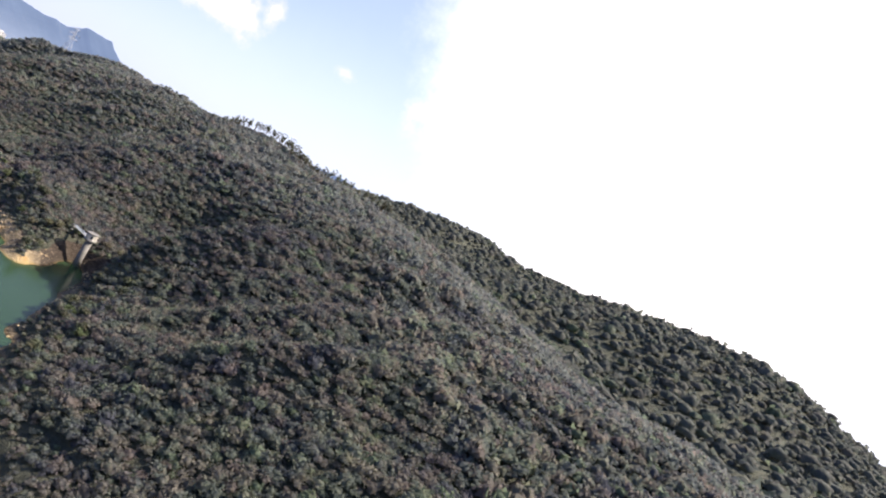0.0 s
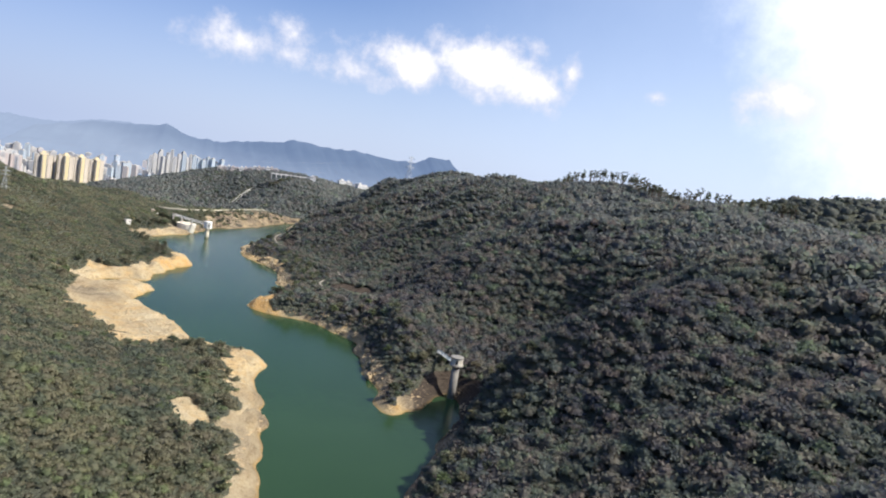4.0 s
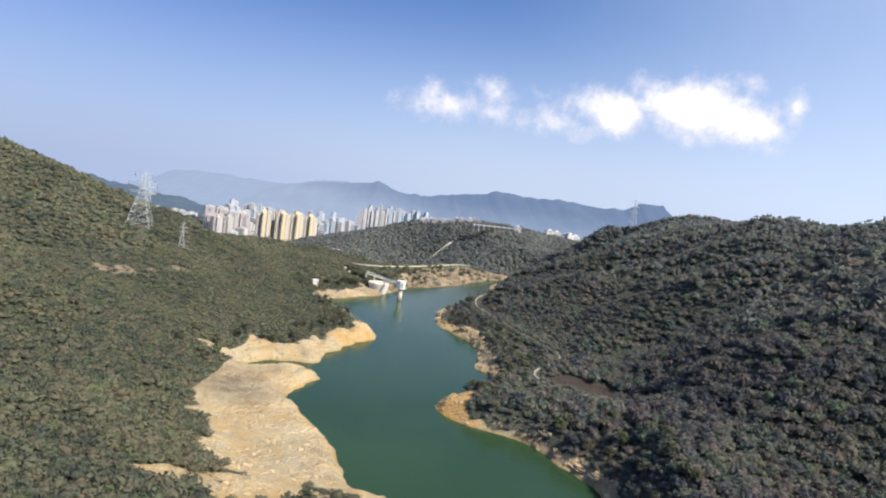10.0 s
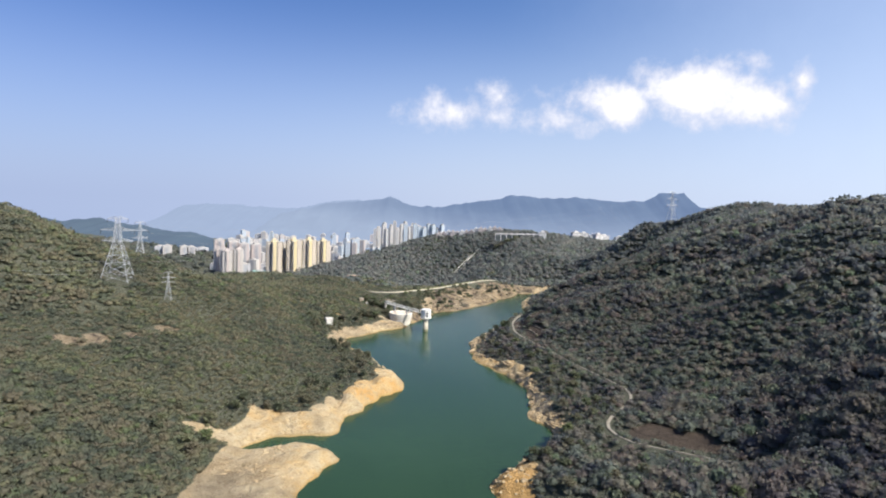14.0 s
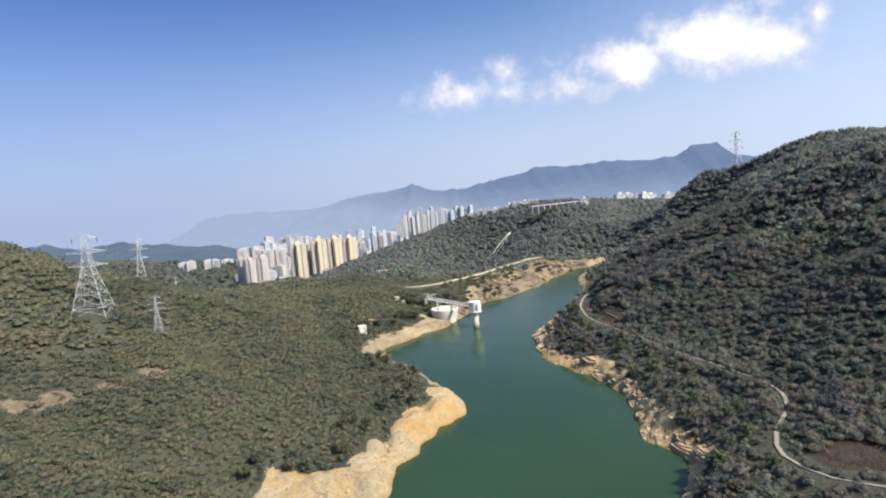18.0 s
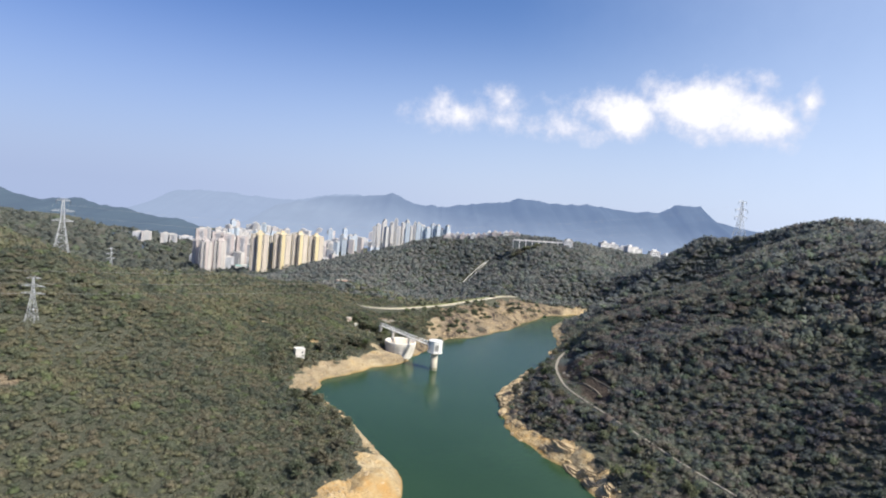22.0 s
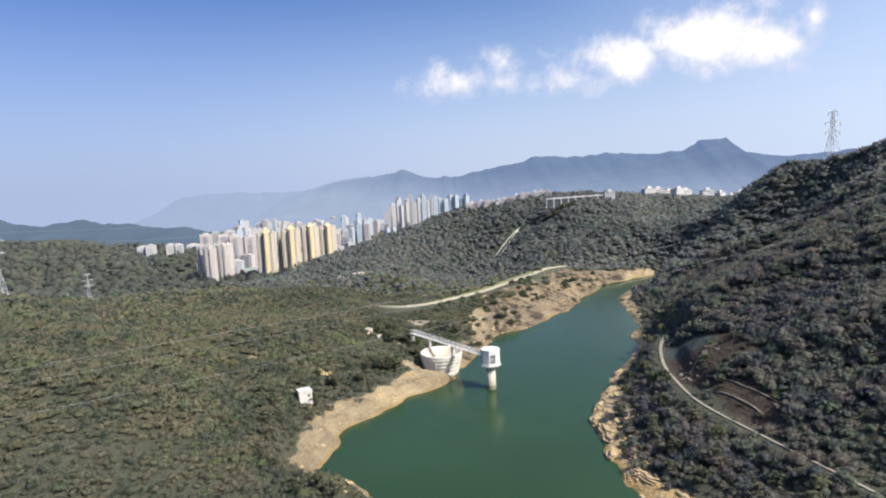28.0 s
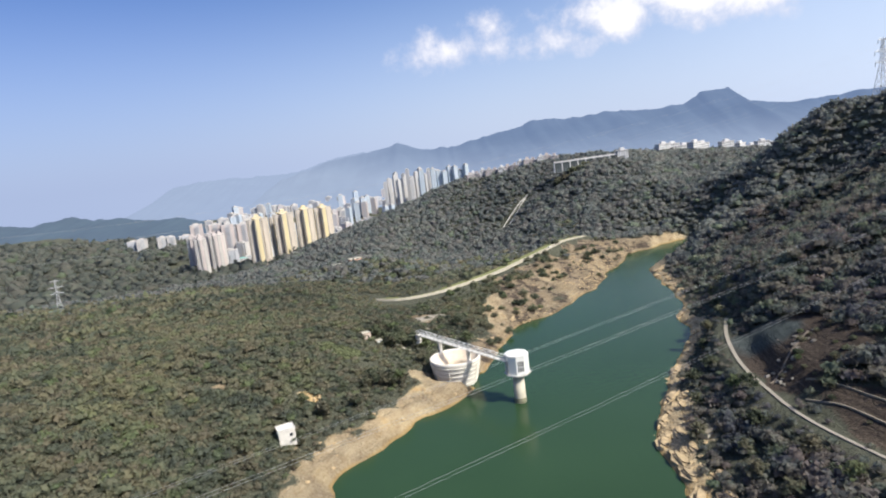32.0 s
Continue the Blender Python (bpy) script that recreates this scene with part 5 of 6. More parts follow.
def slab_block(name, at, turn, wide, deep, high, mat, label, group, floors=10, columns=6):
    e = thing(name, at, turn, label, "building", group)
    body = part("wall", box(-wide / 2, wide / 2, -deep / 2, deep / 2, -4, high), mat, e)
    for k, (w, r) in enumerate(((wide, deep / 2), (deep, wide / 2), (wide, deep / 2), (deep, wide / 2))):
        bm = bays(w * 0.94, 0, high, floors, max(2, int(columns * w / max(wide, deep))), r + 0.05, bmesh.new())
        bm.transform(Matrix.Rotation(math.radians(90 * k), 4, "Z"))
        tagged(part("window_bay", bm, GLASS, body, "rows of dark windows"), kind="stuff")
    part("roof", box(-wide / 2 - 0.4, wide / 2 + 0.4, -deep / 2 - 0.4, deep / 2 + 0.4, high, high + 1.0), SLAB, e)
    part("plant_room", box(-wide * 0.18, wide * 0.18, -deep * 0.25, deep * 0.25, high + 1.0, high + 4.5), mat, e)
    return e


def far_block(name, at, turn, wide, deep, high, mat, label, group, floors=10, columns=6):
    """A distant block: walls, its bands of windows, a roof with its plant room."""
    e = thing(name, at, turn, label, "building", group)
    body = part("wall", box(-wide / 2, wide / 2, -deep / 2, deep / 2, -6, high), mat, e)
    bm = bmesh.new()
    for k, (w, r) in enumerate(((wide, deep / 2), (deep, wide / 2), (wide, deep / 2), (deep, wide / 2))):
        bm.transform(Matrix.Rotation(math.radians(-90), 4, "Z"))
        bays(w * 0.94, 0, high, floors, max(1, int(columns * w / max(wide, deep) / 3)), r + 0.06, bm)
    tagged(part("window_bay", bm, HAZED_GLASS, body, "rows of windows greyed for haze"), kind="stuff")
    bm = box(-wide / 2 - 0.3, wide / 2 + 0.3, -deep / 2 - 0.3, deep / 2 + 0.3, high, high + 1.0)
    box(-wide * 0.2, wide * 0.2, -deep * 0.28, deep * 0.28, high + 1.0, high + 4.5, bm)
    part("roof", bm, SLAB, e)
    return e


def street_level(x, y):
    return ground_z(x, y) - 2


# the cream and yellow towers above the wood
first = cross_tower("apartment_tower", (-364, 2135, street_level(-364, 2135)), 18, 102, 20, 12, CREAM, YELLOW, "tall cream housing tower with yellow bays and crown", "cream and yellow towers", 36)
for x, y in ((-318, 2170), (-296, 2285), (-262, 2335), (-338, 2215)):
    copy_thing(first, pose(x, y, street_level(x, y) + (8 if y > 2250 else 0), 0, 0, 18 + (x % 7)))
# pale towers beside them
white_one = cross_tower("pale_tower", (-500, 2170, street_level(-500, 2170)), 30, 80, 12, 8.5, PALE, PINK, "tall pale pinkish-grey housing tower", "pale housing towers", 32)
for x, y, t in ((-476, 2192, 30), (-528, 2240, 12), (-556, 2275, 12), (-500, 2290, 50), (-540, 2350, 10)):
    copy_thing(white_one, pose(x, y, street_level(x, y), 0, 0, t))
# taller pinkish blocks close behind them
behind = far_block("rear_tower", (-604, 2440, street_level(-604, 2440)), 24, 30, 20, 98, PINK, "broad pinkish tower behind the pale housing estate", "towers behind the estate", 30, 6)
for x, y, h in ((-566, 2465, 0), (-530, 2450, -4), (-500, 2480, -8)):
    copy_thing(behind, pose(x, y, street_level(x, y) + h, 0, 0, 24 + x % 9))
# low halls between the two estates
for x, y, w, d, h, roof in ((-440, 2300, 44, 26, 14, "green"), (-425, 2260, 36, 20, 10, "grey"), (-415, 2340, 30, 22, 34, "grey")):
    hall = far_block("estate_hall", (x, y, street_level(x, y)), 14, w, d, h, PALE, "low white estate hall with a " + roof + " roof", "estate halls", max(3, int(h / 3.5)), 6)
    if roof == "green":
        part("roof_cover", box(-w / 2, w / 2, -d / 2, d / 2, h + 1.0, h + 1.3), GREEN, hall, "green roof covering")

protos = []
for k, (w, d, h, mat, floors, cols) in enumerate(((34, 16, 34, MIST, 11, 8), (24, 20, 50, BEIGE, 16, 5), (46, 15, 24, MIST, 8, 10), (20, 20, 62, PINK, 20, 4), (30, 18, 42, PALE, 13, 6), (40, 30, 16, PALE, 5, 7), (18, 18, 70, BLUISH, 22, 4))):
    protos.append(far_block("town_block", (-420 + 60 * k, 2560, street_level(-420 + 60 * k, 2560)), 15 * k, w, d, h, mat,
                            ("pale grey housing slab", "beige tower block", "long pale low block", "slim pinkish tower block", "mid-rise white block", "broad low white podium building", "slim pale blue tower")[k] + " in the valley town",
                            "valley town blocks", floors, cols))
for x, y, k in ((-892, 2700, 0), (-862, 2690, 4), (-806, 2700, 4), (-784, 2705, 1)):
    copy_thing(protos[k], pose(x, y, street_level(x, y) - (12 if k == 1 else 4), 0, 0, 20 + x % 17))
town = random.Random(7)
for k in range(300):
    x, y = town.uniform(-800, 260), town.uniform(2380, 3680)
    if x > -150 + (y - 2380) * 0.4 or (x < -600 and y < 2760):
        continue
    if (x + 290) ** 2 + (y - 2230) ** 2 < 170**2:
        continue
    kind = town.choice((0, 0, 1, 1, 2, 2, 3, 4, 4, 5, 6))
    if y < 2650 and kind in (1, 3, 6):
        kind = town.choice((0, 2, 5))
    copy_thing(protos[kind], pose(x, y, street_level(x, y), 0, 0, town.uniform(-25, 40)))
for k in range(44):
    x, y = town.uniform(-250, -30), town.uniform(2330, 2700)
    if x > -150 + (y - 2330) * 0.3:
        continue
    copy_thing(protos[(0, 2, 5, 4, 2)[k % 5]], pose(x, y, street_level(x, y), 0, 0, town.uniform(-20, 40)))
# blue-grey and white towers behind the wooded hill
shade = far_block("hill_tower", (-20, 2640, street_level(-20, 2640)), 10, 13, 13, 178, BLUISH, "slim grey-blue tower behind the wooded hill", "towers behind the hill", 32, 4)
for k, (x, y) in enumerate(((14, 2640), (30, 2660), (46, 2650), (62, 2670), (78, 2660), (94, 2690), (110, 2680), (22, 2720), (-128, 2560), (-112, 2575))):
    copy_thing(shade, pose(x, y, street_level(x, y) - (6 * (k % 3) if k < 8 else 84), 0, 0, 10 + 5 * k))
bright = far_block("far_tower", (-130, 2900, street_level(-130, 2900)), 20, 12, 12, 166, PALE, "slim white tower on the far side of town", "far white towers", 34, 4)
for k in range(18):
    x = -140 + 9.5 * k + (k % 3) * 4
    y = 2860 + 45 * (k % 4)
    copy_thing(bright, pose(x, y, street_level(x, y) - 10 + 7 * (k % 4), 0, 0, 12 * k))
far_block("site_block", (-170, 2440, street_level(-170, 2440)), 20, 30, 22, 50, GREEN, "building wrapped in green netting", "valley town blocks", 12, 5)

# terraces on the wooded hill across the dam valley
terrace = slab_block("hill_terrace", (72, 1938, ground_z(72, 1938) + 1), 8, 13, 10, 8, PINK, "low pinkish terrace of flats on the wooded crest", "hilltop terraces", 4, 5)
pale_terrace = slab_block("hill_terrace", (78, 1944, ground_z(78, 1944) + 1), -4, 11, 10, 10, WHITE_WALL, "white terrace of flats on the wooded crest", "hilltop terraces", 5, 4)
for k in range(13):
    x, y = 84 + 10.5 * k, 1938 - 5 * k + 6 * (k % 2)
    copy_thing((terrace, pale_terrace)[k % 3 == 1], pose(x, y, ground_z(x, y) + 1.0 + (k % 3) * 1.2, 0, 0, -18 + 9 * (k % 3)))
# a long stepped row of grey flats with white party walls
row = slab_block("row_flats", (193, 1774, 90), -6, 11.2, 12, 11, wall_paint("dark_flats", (0.10, 0.12, 0.12), (0.07, 0.08, 0.085)), "grey glazed unit of the long hilltop row of flats", "hilltop row", 5, 4)
for side in (-5.55, 5.55):
    part("party_wall", box(side - 0.35, side + 0.35, -6.6, 6.2, -4, 11.8), WHITE_WALL, row, "white party wall")
part("roof_edge", box(-5.2, 5.2, -6.7, -6.05, 10.0, 11.2), WHITE_WALL, row, "white roof edge")
for pane in row.children_recursive:
    if pane.name.startswith("window_bay"):
        pane.data.materials[0] = plain("dim_glass", (0.05, 0.06, 0.06), 0.7, vary=0.3, relief=0)
top = max(ground_z(192 + 11.6 * k, 1774 - 1.2 * k) for k in range(8))
row.matrix_basis = pose(193, 1774, top - 3, 0, 0, -6)
for k in range(1, 8):
    copy_thing(row, pose(193 + 11.6 * k, 1774 - 1.2 * k, top - 3 + 0.3 * k, 0, 0, -6))
slab_block("end_block", (287, 1762, top - 4), -6, 15, 13, 18, WHITE_WALL, "bright white end block of the hilltop row", "hilltop row", 6, 4)
villa = slab_block("villa", (385, 1862, ground_z(385, 1862)), 10, 20, 13, 14, WHITE_WALL, "white villa block on the wooded hill", "hilltop villas", 4, 5)
for x, y, t in ((408, 1880, 0), (432, 1850, 30), (455, 1875, 12), (480, 1842, 5), (515, 1870, 40), (548, 1860, 0), (575, 1880, 20), (600, 1865, 0), (630, 1880, 15), (398, 1905, 25), (440, 1912, 5), (660, 1890, 10), (554, 1905, 0), (566, 1885, 18), (588, 1900, 7), (612, 1890, 24), (626, 1908, 3)):
    copy_thing(villa, pose(x, y, ground_z(x, y) + 2, 0, 0, t))


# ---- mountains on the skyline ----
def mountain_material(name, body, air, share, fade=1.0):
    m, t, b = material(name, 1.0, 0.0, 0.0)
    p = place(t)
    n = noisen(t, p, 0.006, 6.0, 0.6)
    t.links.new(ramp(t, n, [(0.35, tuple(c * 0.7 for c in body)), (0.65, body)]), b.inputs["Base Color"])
    # distant haze painted as a glow: thicker low down and towards the west
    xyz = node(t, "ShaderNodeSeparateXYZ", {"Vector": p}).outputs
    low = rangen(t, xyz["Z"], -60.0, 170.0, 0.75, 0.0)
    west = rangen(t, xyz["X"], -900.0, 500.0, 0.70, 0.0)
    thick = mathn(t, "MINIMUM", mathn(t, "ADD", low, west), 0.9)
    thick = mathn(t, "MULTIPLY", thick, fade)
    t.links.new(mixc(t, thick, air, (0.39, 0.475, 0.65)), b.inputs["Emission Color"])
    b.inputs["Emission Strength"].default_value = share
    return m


def mountains(name, profile, depth, foot, mat, label, seed, curve=0.0):
    xs = np.linspace(profile[0][0], profile[-1][0], 420)
    crest = np.interp(xs, [p[0] for p in profile], [p[1] for p in profile])
    crest = crest + fractal(xs, np.zeros_like(xs), 90, 4, seed) * 3 + fractal(xs, np.zeros_like(xs), 46, 4, seed + 2) * 5
    s = np.linspace(0, 1, 40)[None, :]
    x = xs[:, None] + 0 * s
    y = depth - curve * (np.clip(x - 1500, 0, None) / 1000) ** 2 - 1000 * (1 - s)
    ridge = s**1.25 * (1 + 0.25 * fractal(x * 1.0, y * 0.35, 260, 4, seed + 5) * (1 - s) * 2)
    z = foot + (crest[:, None] - foot) * ridge
    verts = np.stack([x, y, z], -1).reshape(-1, 3)
    i = (np.arange(419)[:, None] * 40 + np.arange(39)[None, :]).ravel()
    ob = new(name, mesh_of(name, verts, np.stack([i, i + 40, i + 41, i + 1], -1), 4, mat))
    return tagged(ob, label, "mountain", kind="structure")


NEAR_RANGE = [(-1250, -70), (-900, 45), (-725, 100), (-557, 138), (-390, 159), (-250, 178), (-174, 196), (-120, 172), (-59, 148), (106, 136), (270, 167), (401, 191), (516, 205), (564, 235), (630, 231), (792, 215), (1019, 232), (1116, 228), (1294, 209),
              (1358, 221), (1425, 224), (1489, 256), (1514, 275), (1597, 281), (1640, 277), (1673, 283), (1690, 248), (1775, 200), (1888, 166), (1968, 156), (2210, 178), (2410, 168), (2640, 230), (2900, 272), (3100, 226), (3400, 120)]
FAR_RANGE = [(-1780, -70), (-1662, -23), (-1534, 63), (-1444, 107), (-1284, 112), (-968, 101), (-758, 104), (-540, 150), (-350, 170), (-100, 150), (300, 120), (700, 60)]
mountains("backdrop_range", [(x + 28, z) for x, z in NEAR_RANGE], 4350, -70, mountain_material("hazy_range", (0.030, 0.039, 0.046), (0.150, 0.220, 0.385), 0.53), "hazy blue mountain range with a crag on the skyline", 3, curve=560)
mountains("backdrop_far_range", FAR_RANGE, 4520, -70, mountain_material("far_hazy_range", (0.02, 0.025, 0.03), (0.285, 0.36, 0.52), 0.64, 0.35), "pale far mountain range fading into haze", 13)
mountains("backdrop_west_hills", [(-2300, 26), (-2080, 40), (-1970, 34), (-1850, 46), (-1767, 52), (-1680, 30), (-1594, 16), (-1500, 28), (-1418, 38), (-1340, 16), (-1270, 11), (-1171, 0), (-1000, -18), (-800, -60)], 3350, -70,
          mountain_material("west_hills", (0.022, 0.034, 0.036), (0.12, 0.17, 0.27), 0.42, 0.15), "dark hills west of the town, hazed blue-green", 17)


# ---- single trees, shrubs and rocks ----
def tree(name, at, high, spreadw, crown_low, mat, label, seed, clumps, group, spray=(0.10, 0.22)):
    """Trunk, a few limbs and a crown of many small leaf sprays."""
    r = random.Random(seed)
    e = thing(name, at, 0, label, "tree", group)
    bm = rod((0, 0, -0.8), (0.15, 0.1, high * 0.75), high * 0.022, sides=7, r2=high * 0.008)
    part("trunk", bm, BARK, e)
    ends = []
    for k in range(5):
        a = 2.5 * k + r.uniform(-0.4, 0.4)
        z0 = high * r.uniform(crown_low, 0.7)
        tip = Vector((math.cos(a) * spreadw * r.uniform(0.3, 0.7), math.sin(a) * spreadw * r.uniform(0.3, 0.7), z0 + high * r.uniform(0.08, 0.22)))
        part("limb", rod((0.1, 0.1, z0), tip, high * 0.009, None, 5, high * 0.003), BARK, e)
        ends.append(tip)
    ends.append(Vector((0, 0, high * 0.88)))
    bm = bmesh.new()
    for k in range(clumps):
        c = r.choice(ends) + Vector((r.gauss(0, 0.22), r.gauss(0, 0.22), r.gauss(0, 0.14))) * spreadw
        s = spreadw * r.uniform(*spray)
        q = Euler((r.uniform(-0.9, 0.9), r.uniform(-0.9, 0.9), r.uniform(0, 6.3))).to_matrix()
        v = [bm.verts.new(c + q @ (Vector(p) * s)) for p in ((1, 0, 0), (0.2, 0.75, 0.2), (-0.8, 0.35, 0), (-0.7, -0.6, 0.15), (0.3, -0.8, 0))]
        bm.faces.new(v)
    part("crown", bm, mat, e)
    return e


pines = [tree("pine_tree", (476, 668, ground_z(476, 668)), 18, 2.5, 0.46, PINE, "tall bare-stemmed pine standing out along the ridge", 1, 200, "ridge pines", (0.10, 0.20)),
         tree("pine_tree", (484, 742, ground_z(484, 742)), 15.5, 2.2, 0.5, PINE, "tall bare-stemmed pine standing out along the ridge", 2, 170, "ridge pines", (0.10, 0.20))]
grow = random.Random(11)
RIDGE = smooth_line([(496, 560), (480, 640), (464, 700), (488, 772), (488, 836), (476, 886), (500, 960)], 2.4)
for p in RIDGE:
    x, y = p[0] + grow.uniform(-8, 8), p[1] + grow.uniform(-7, 7)
    m = pose(x, y, ground_z(x, y) - 0.3, 0, 0, grow.uniform(0, 360))
    copy_thing(grow.choice(pines), m).matrix_basis = m @ Matrix.Scale(grow.uniform(0.95, 1.4), 4)

broad = [tree("broadleaf_tree", (-60, 1098, ground_z(-60, 1098)), 7.5, 3.6, 0.3, TREE_LEAF, "dark green broadleaf tree at the edge of the bank", 4, 280, "bank trees"),
         tree("broadleaf_tree", (-66, 1060, ground_z(-66, 1060)), 6.0, 3.2, 0.25, TREE_LEAF, "dark green broadleaf tree at the edge of the bank", 5, 240, "bank trees"),
         tree("broadleaf_tree", (110, 1000, ground_z(110, 1000)), 6.8, 3.9, 0.3, TREE_LEAF, "dark green broadleaf tree at the edge of the bank", 6, 280, "bank trees")]
edge = leafy(scatter(-120, 200, 330, 1240, 9.0, 21), 22, 0.30)
edge = edge[(field(SHORE, edge[:, 0], edge[:, 1]) < 38) & (field(SHORE, edge[:, 0], edge[:, 1]) > 10)]
for x, y in edge[:: -(-len(edge) // 280)]:
    copy_thing(grow.choice(broad), pose(x, y, ground_z(x, y), 0, 0, grow.uniform(0, 360)))


for k in range(11):
    x, y = 184 + 4.9 * k + grow.uniform(-2, 2), 1761 - 0.5 * k + grow.uniform(-4, 2)
    m = pose(x, y, ground_z(x, y) - 0.3, 0, 0, grow.uniform(0, 360))
    copy_thing(broad[k % 3], m).matrix_basis = m @ Matrix.Scale(grow.uniform(1.3, 1.8) + 0.06 * max(0, 9 - k), 4)


# full-grown trees round the landing of the bridge
for k in range(22):
    a, d = 2.4 * k, math.sqrt(k / 22)
    x, y = (-30 + 20 * d * math.cos(a), 1190 + 15 * d * math.sin(a)) if k < 16 else (-44 + 3.0 * (k - 16), 1128 + 1.4 * (k - 16))
    if abs(x + 24) + abs(y - 1180) < 5 or float(field(DAM_OFF, x, y)) < 8:
        continue
    m = pose(x, y, ground_z(x, y) - 0.2, 0, 0, grow.uniform(0, 360))
    copy_thing(broad[k % 3], m).matrix_basis = m @ Matrix.Scale(grow.uniform(0.9, 1.35), 4)


def glade():
    """Rank grass over the little clearing, all one sheet of tufts."""
    r = random.Random(61)
    grass = plain("rank_grass", (0.145, 0.165, 0.085), 0.9, vary=0.35, scale=0.3, grain=2.0, relief=0)
    bm = bmesh.new()
    for k in range(2600):
        a, d = r.uniform(0, 6.3), math.sqrt(r.random())
        x, y = -61 + 13 * d * math.cos(a) + 2 * math.sin(3 * a), 1157 + 7.5 * d * math.sin(a)
        z = ground_z(x, y)
        turn, tall, w = r.uniform(0, 6.3), r.uniform(0.4, 1.1), r.uniform(0.25, 0.5)
        side = Vector((math.cos(turn), math.sin(turn), 0)) * w
        lean = Vector((r.gauss(0, 0.3), r.gauss(0, 0.3), tall))
        foot = Vector((x, y, z - 0.1))
        bm.faces.new([bm.verts.new(p) for p in (foot - side, foot + side, foot + lean + side * 0.7, foot + lean * 1.1 - side * 0.5)])
    me = bpy.data.meshes.new("rank_grass")
    bm.to_mesh(me)
    bm.free()
    me.materials.append(grass)
    tagged(new("rank_grass", me), "bright green rank grass in a clearing of the scrub", "grass", kind="stuff")


glade()


def shrub(at, seed, label):
    r = random.Random(seed)
    e = thing("shrub", at, 0, label, "shrub", "shrubs on bare slopes")
    bm = bmesh.new()
    for k in range(5):
        rod((0, 0, -0.4), (r.gauss(0, 0.7), r.gauss(0, 0.7), r.uniform(0.6, 1.4)), 0.05, bm)
    part("stem", bm, BARK, e)
    bm = bmesh.new()
    for k in range(130):
        a, d = r.uniform(0, 6.3), math.sqrt(r.random()) * 1.7
        c = Vector((d * math.cos(a), d * math.sin(a), r.uniform(0.2, 1.0) * (2.2 - d * 0.7)))
        q = Euler((r.uniform(-1, 1), r.uniform(-1, 1), r.uniform(0, 6.3))).to_matrix()
        s = r.uniform(0.25, 0.5)
        bm.faces.new([bm.verts.new(c + q @ (Vector(p) * s)) for p in ((1, 0, 0), (0, 0.8, 0.2), (-0.9, 0.1, 0), (-0.2, -0.8, 0.1))])
    part("foliage", bm, TREE_LEAF, e)
    return e


shrubs = [shrub((52, 1300, ground_z(52, 1300)), 31, "low rounded green shrub on a bare slope"), shrub((90, 1340, ground_z(90, 1340)), 32, "low rounded green shrub on a bare slope")]
placed = 0
while placed < 250:
    s, q = grow.random(), grow.random() ** 1.6
    p = np.array([10, 1175]) * (1 - s) + np.array([190, 1440]) * s
    up = np.array([-0.80, 0.60])
    p = p + up * (8 + 62 * (1 - q)) + np.array([grow.uniform(-9, 9), grow.uniform(-9, 9)])
    placed += 1
    if float(field(DAM_OFF, p[0], p[1])) < 6 or bool(field(WET, p[0], p[1])):
        continue
    m = pose(p[0], p[1], ground_z(p[0], p[1]), 0, 0, grow.uniform(0, 360)) @ Matrix.Scale(grow.uniform(0.7, 2.1), 4)
    ob = copy_thing(grow.choice(shrubs), Matrix.Identity(4))
    ob.matrix_basis = m

for k in range(40):
    x, y = grow.uniform(124, 162), grow.uniform(1008, 1088)
    m = pose(x, y, ground_z(x, y), 0, 0, grow.uniform(0, 360)) @ Matrix.Scale(grow.uniform(0.5, 1.2), 4)
    copy_thing(grow.choice(shrubs), Matrix.Identity(4)).matrix_basis = m

ROCK = plain("shore_rock", (0.40, 0.305, 0.18), 0.95, vary=0.4, scale=0.5, grain=3.0, relief=0.12)


def boulder(at, seed, label):
    bm = bmesh.new()
    bmesh.ops.create_icosphere(bm, subdivisions=2, radius=1)
    r = random.Random(seed)
    shift = Vector((seed * 3.1, seed * 1.7, 0))
    for v in bm.verts:
        k = 1 + 0.55 * noise.noise(v.co * 1.3 + shift) + 0.2 * noise.noise(v.co * 3.5 + shift)
        v.co = Vector((round(v.co.x * k * 3) / 3 * 0.5 + v.co.x * k * 0.5, v.co.y * k * 0.75, v.co.z * k * 0.55))
    me = bpy.data.meshes.new("boulder")
    bm.to_mesh(me)
    bm.free()
    me.materials.append(ROCK)
    ob = new("boulder", me)
    ob.location = at
    return tagged(ob, label, "boulder", "shoreline boulders")


rocks = [boulder((86, 1050, 1.5), k, "angular tan boulder on the shoreline") for k in (1, 2, 3)]
for k, ob in enumerate(rocks):
    ob.location = (82 + 5 * k, 1040 + 7 * k, ground_z(82 + 5 * k, 1040 + 7 * k))
PALE_ROCK = plain("pale_cut_rock", (0.19, 0.175, 0.15), 0.95, vary=0.35, scale=0.5, grain=3.0, relief=0.12)
pale_rocks = [boulder((128 + 9 * k, 1066 + 6 * k, ground_z(128 + 9 * k, 1066 + 6 * k)), 4 + k, "broken pale rock on the cut slope") for k in (0, 1)]
for ob in pale_rocks:
    ob.data.materials[0] = PALE_ROCK
    tagged(ob, group="cut slope rocks")
stony = random.Random(5)
lines = [EAST_LINE[(EAST_LINE[:, 1] > 360) & (EAST_LINE[:, 1] < 1200)], WEST_LINE[(WEST_LINE[:, 1] > 360) & (WEST_LINE[:, 1] < 1160)]]
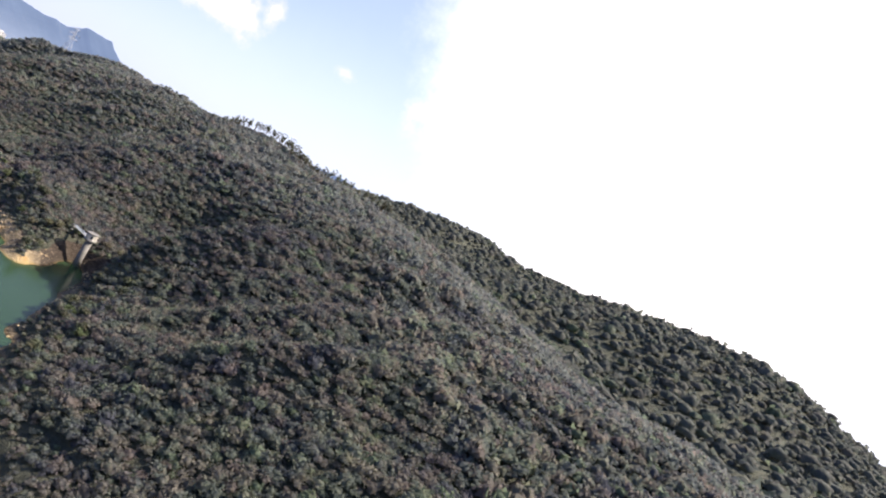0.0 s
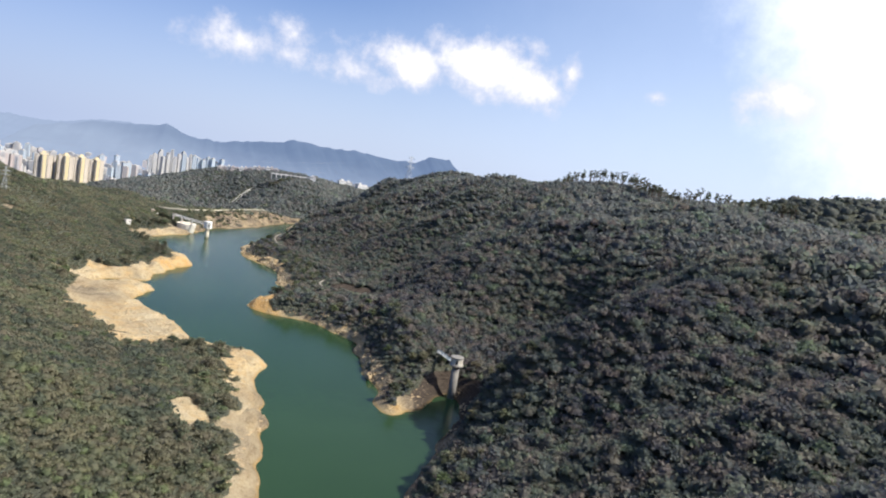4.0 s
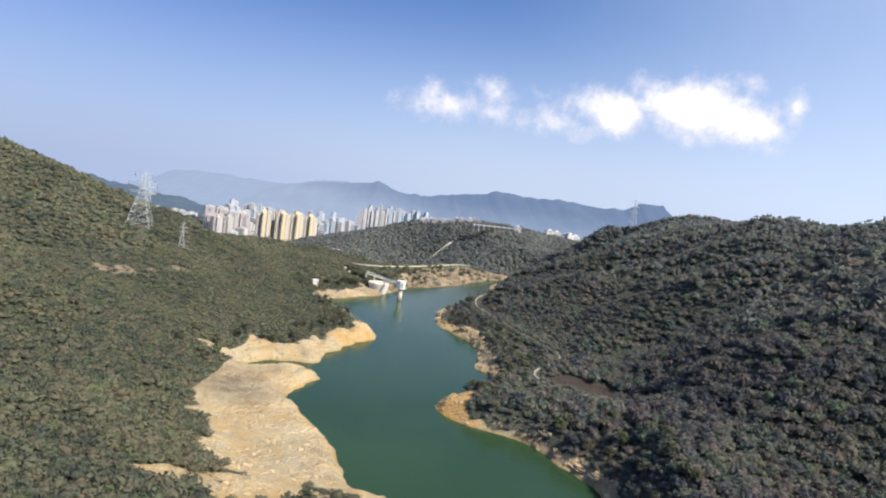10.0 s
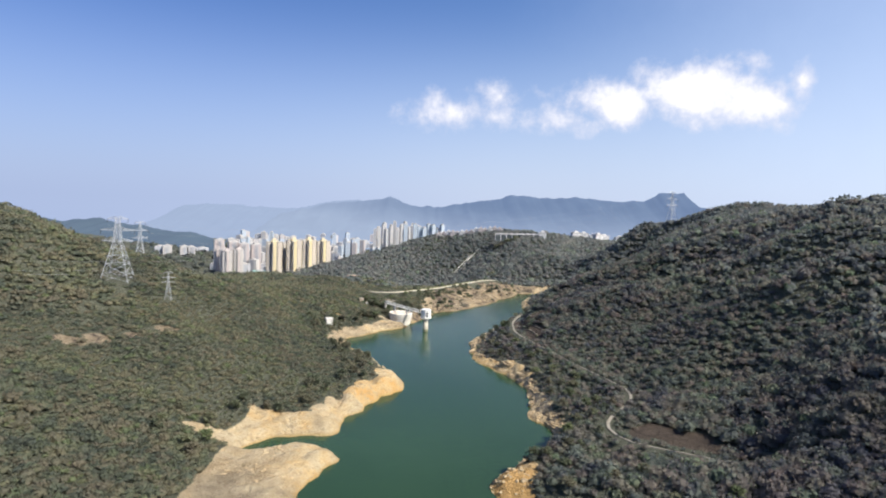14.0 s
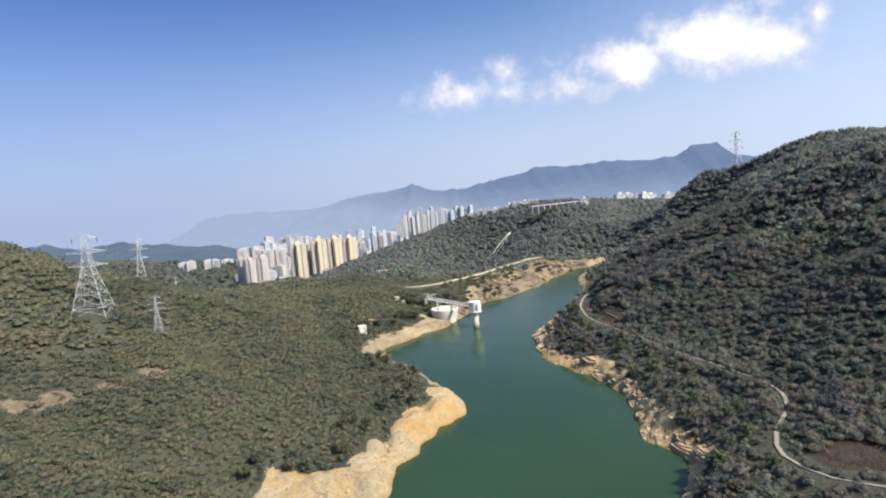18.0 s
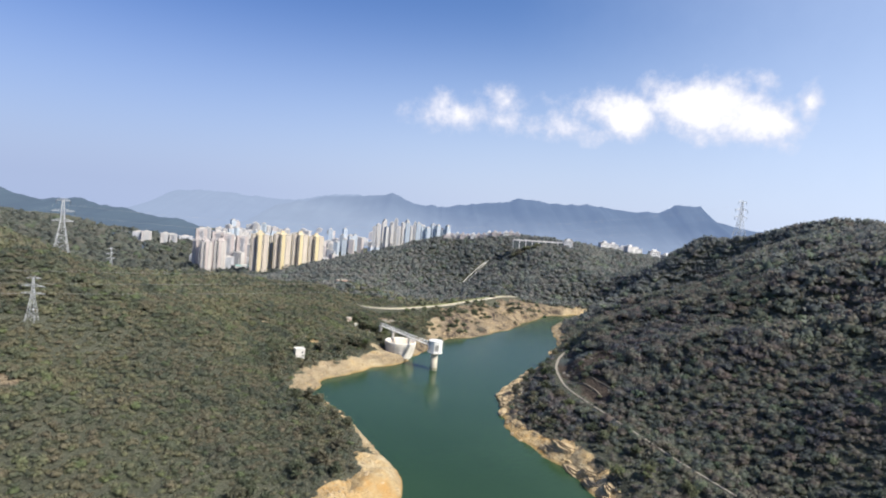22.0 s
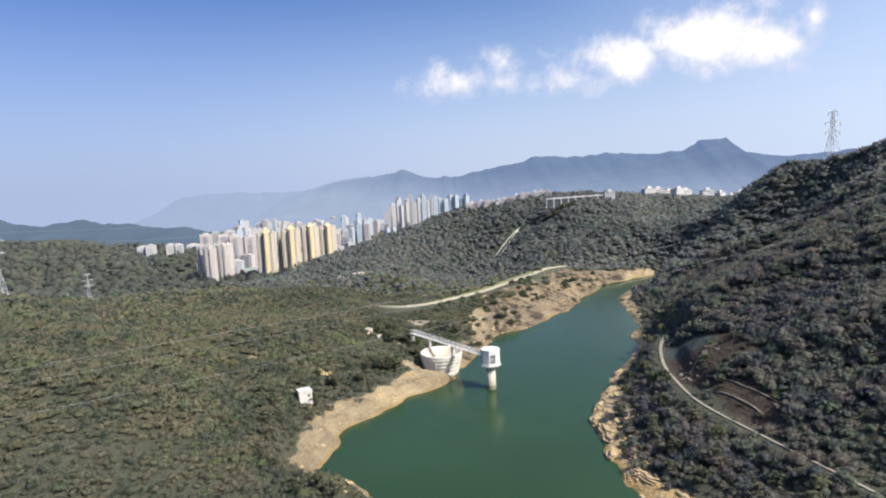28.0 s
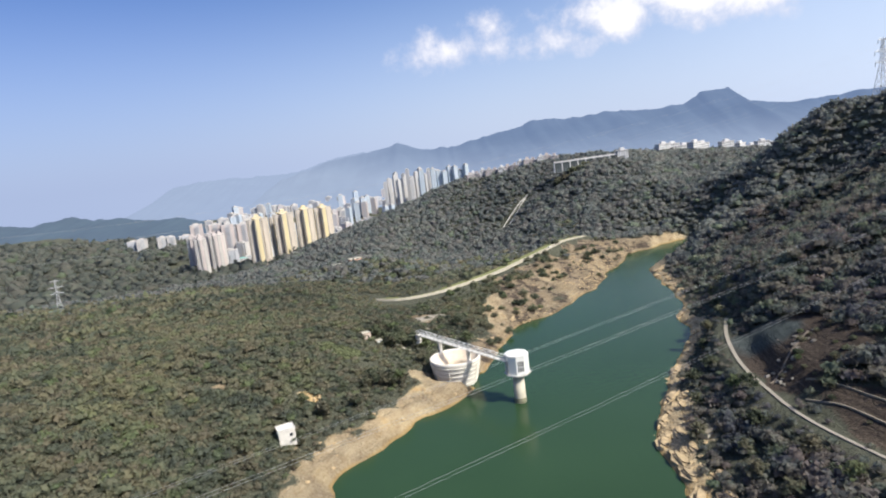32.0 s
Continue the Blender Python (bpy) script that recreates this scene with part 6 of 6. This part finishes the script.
for k in range(230):
    line = lines[0] if k % 4 else lines[1]
    p = line[stony.randrange(len(line))]
    sgn = 1 if k % 4 else -1
    x, y = p[0] + sgn * stony.uniform(1, 13), p[1] + stony.uniform(-6, 6)
    z = ground_z(x, y)
    if z < 0.2 or (x > 126 and 450 < y < 600):
        continue
    ob = copy_thing(stony.choice(rocks), Matrix.Identity(4))
    ob.matrix_basis = pose(x, y, z - 0.1, stony.uniform(-15, 15), stony.uniform(-15, 15), stony.uniform(0, 360)) @ Matrix.Scale(stony.uniform(0.5, 1.5), 4)


for k in range(9):
    x, y = -67 + stony.uniform(-5, 5), 1110 + stony.uniform(-2.5, 2.5)
    ob = copy_thing(stony.choice(rocks), Matrix.Identity(4))
    ob.matrix_basis = pose(x, y, ground_z(x, y) + 0.4, 0, 0, stony.uniform(0, 360)) @ Matrix.Scale(stony.uniform(0.6, 1.1), 4)


for k in range(18):
    s = stony.random()
    x, y = 123 + 24 * s + stony.gauss(0, 2.5), 1062 + 18 * s + stony.gauss(0, 5)
    ob = copy_thing(pale_rocks[k % 2], Matrix.Identity(4))
    ob.matrix_basis = pose(x, y, ground_z(x, y) + 0.1, stony.uniform(-20, 20), stony.uniform(-20, 20), stony.uniform(0, 360)) @ Matrix.Scale(stony.uniform(0.5, 1.5), 4)


def rubble():
    """Loose angular stones over the drawn-down rim, all one heap of stuff."""
    r = np.random.RandomState(77)
    p = scatter(-90, 200, 340, 1470, 2.3, 78)
    keep = (field(BARE, p[:, 0], p[:, 1]) > 0.5) & (field(SHORE, p[:, 0], p[:, 1]) < 60) & ~field(WET, p[:, 0], p[:, 1])
    keep &= height(p[:, 0], p[:, 1]) < 13
    keep &= fractal(p[:, 0], p[:, 1], 14, 2, 91) + r.uniform(-0.5, 0.5, len(p)) > 0.25
    p = p[keep][:9000]
    n = len(p)
    forms, core = clump_forms(79, 8)
    pick = np.stack(forms)[r.randint(0, 8, n)]
    s = 0.25 + 1.0 * r.random(n) ** 3
    size = np.stack([s * r.uniform(0.8, 1.6, n), s * r.uniform(0.7, 1.2, n), s * r.uniform(0.4, 0.8, n)], -1)
    z = height(p[:, 0], p[:, 1])
    v = pick * size[:, None] + np.stack([p[:, 0], p[:, 1], z], -1)[:, None]
    f = core[None] + (np.arange(n) * pick.shape[1])[:, None, None]
    ob = new("rubble", mesh_of("rubble", v.reshape(-1, 3), f.reshape(-1, 3), 3, ROCK, False))
    return tagged(ob, "loose tan stones strewn over the bare shore", "rubble", kind="stuff")


rubble()


def ledge(seed):
    """A layered outcrop: three weathered beds, each set back on the one below."""
    r = random.Random(seed)
    bm = bmesh.new()
    for k in range(3):
        ring = []
        shift = r.uniform(-1.2, 1.2)
        for q in range(13):
            a = 2 * math.pi * q / 13
            reach = (1 - 0.17 * k) * r.uniform(0.62, 1.15)
            ring.append((6.4 * reach * math.cos(a) + shift, 2.5 * reach * math.sin(a) - 0.55 * k))
        lo = [bm.verts.new((x, y, 0.6 * k - 1.2)) for x, y in ring]
        hi = [bm.verts.new((x * 0.97, y * 0.94, 0.6 * k + 0.42 + r.uniform(-0.16, 0.16))) for x, y in ring]
        for q in range(13):
            bm.faces.new((lo[q], lo[(q + 1) % 13], hi[(q + 1) % 13], hi[q]))
        bm.faces.new(hi)
    bmesh.ops.recalc_face_normals(bm, faces=bm.faces)
    me = bpy.data.meshes.new("rock_ledge")
    bm.to_mesh(me)
    bm.free()
    me.materials.append(ROCK)
    ob = new("rock_ledge", me)
    return tagged(ob, "layered tan rock ledge along the waterline", "rock", "shoreline ledges")


beds = [ledge(k) for k in (1, 2, 3)]
east = EAST_LINE[(EAST_LINE[:, 1] > 545) & (EAST_LINE[:, 1] < 1345)][::3]
spots = [(p, t) for p, t in zip(east, np.gradient(east, axis=0))]
k = 0
for p, t in spots:
    t = t / np.linalg.norm(t)
    for row in ((1.6, 5.5, 9.5) if 985 < p[1] < 1110 else (1.8, 5.5) if stony.random() < 0.6 else (1.8,)):
        x, y = p[0] + t[1] * (row + stony.uniform(-1, 1.5)) + t[0] * stony.uniform(-5, 5), p[1] - t[0] * row + t[1] * stony.uniform(-5, 5)
        z = ground_z(x, y)
        if z < 0.1 or z > 9 or math.hypot(x - 66, y - 722) < 34:
            continue
        ob = beds[k] if k < 3 else copy_thing(beds[k % 3], Matrix.Identity(4))
        ob.matrix_basis = pose(x, y, z - 0.55, stony.uniform(-5, 5), stony.uniform(-5, 5), math.degrees(math.atan2(t[1], t[0])) + stony.uniform(-16, 16)) @ Matrix.Scale(stony.uniform(0.55, 1.25), 4)
        k += 1
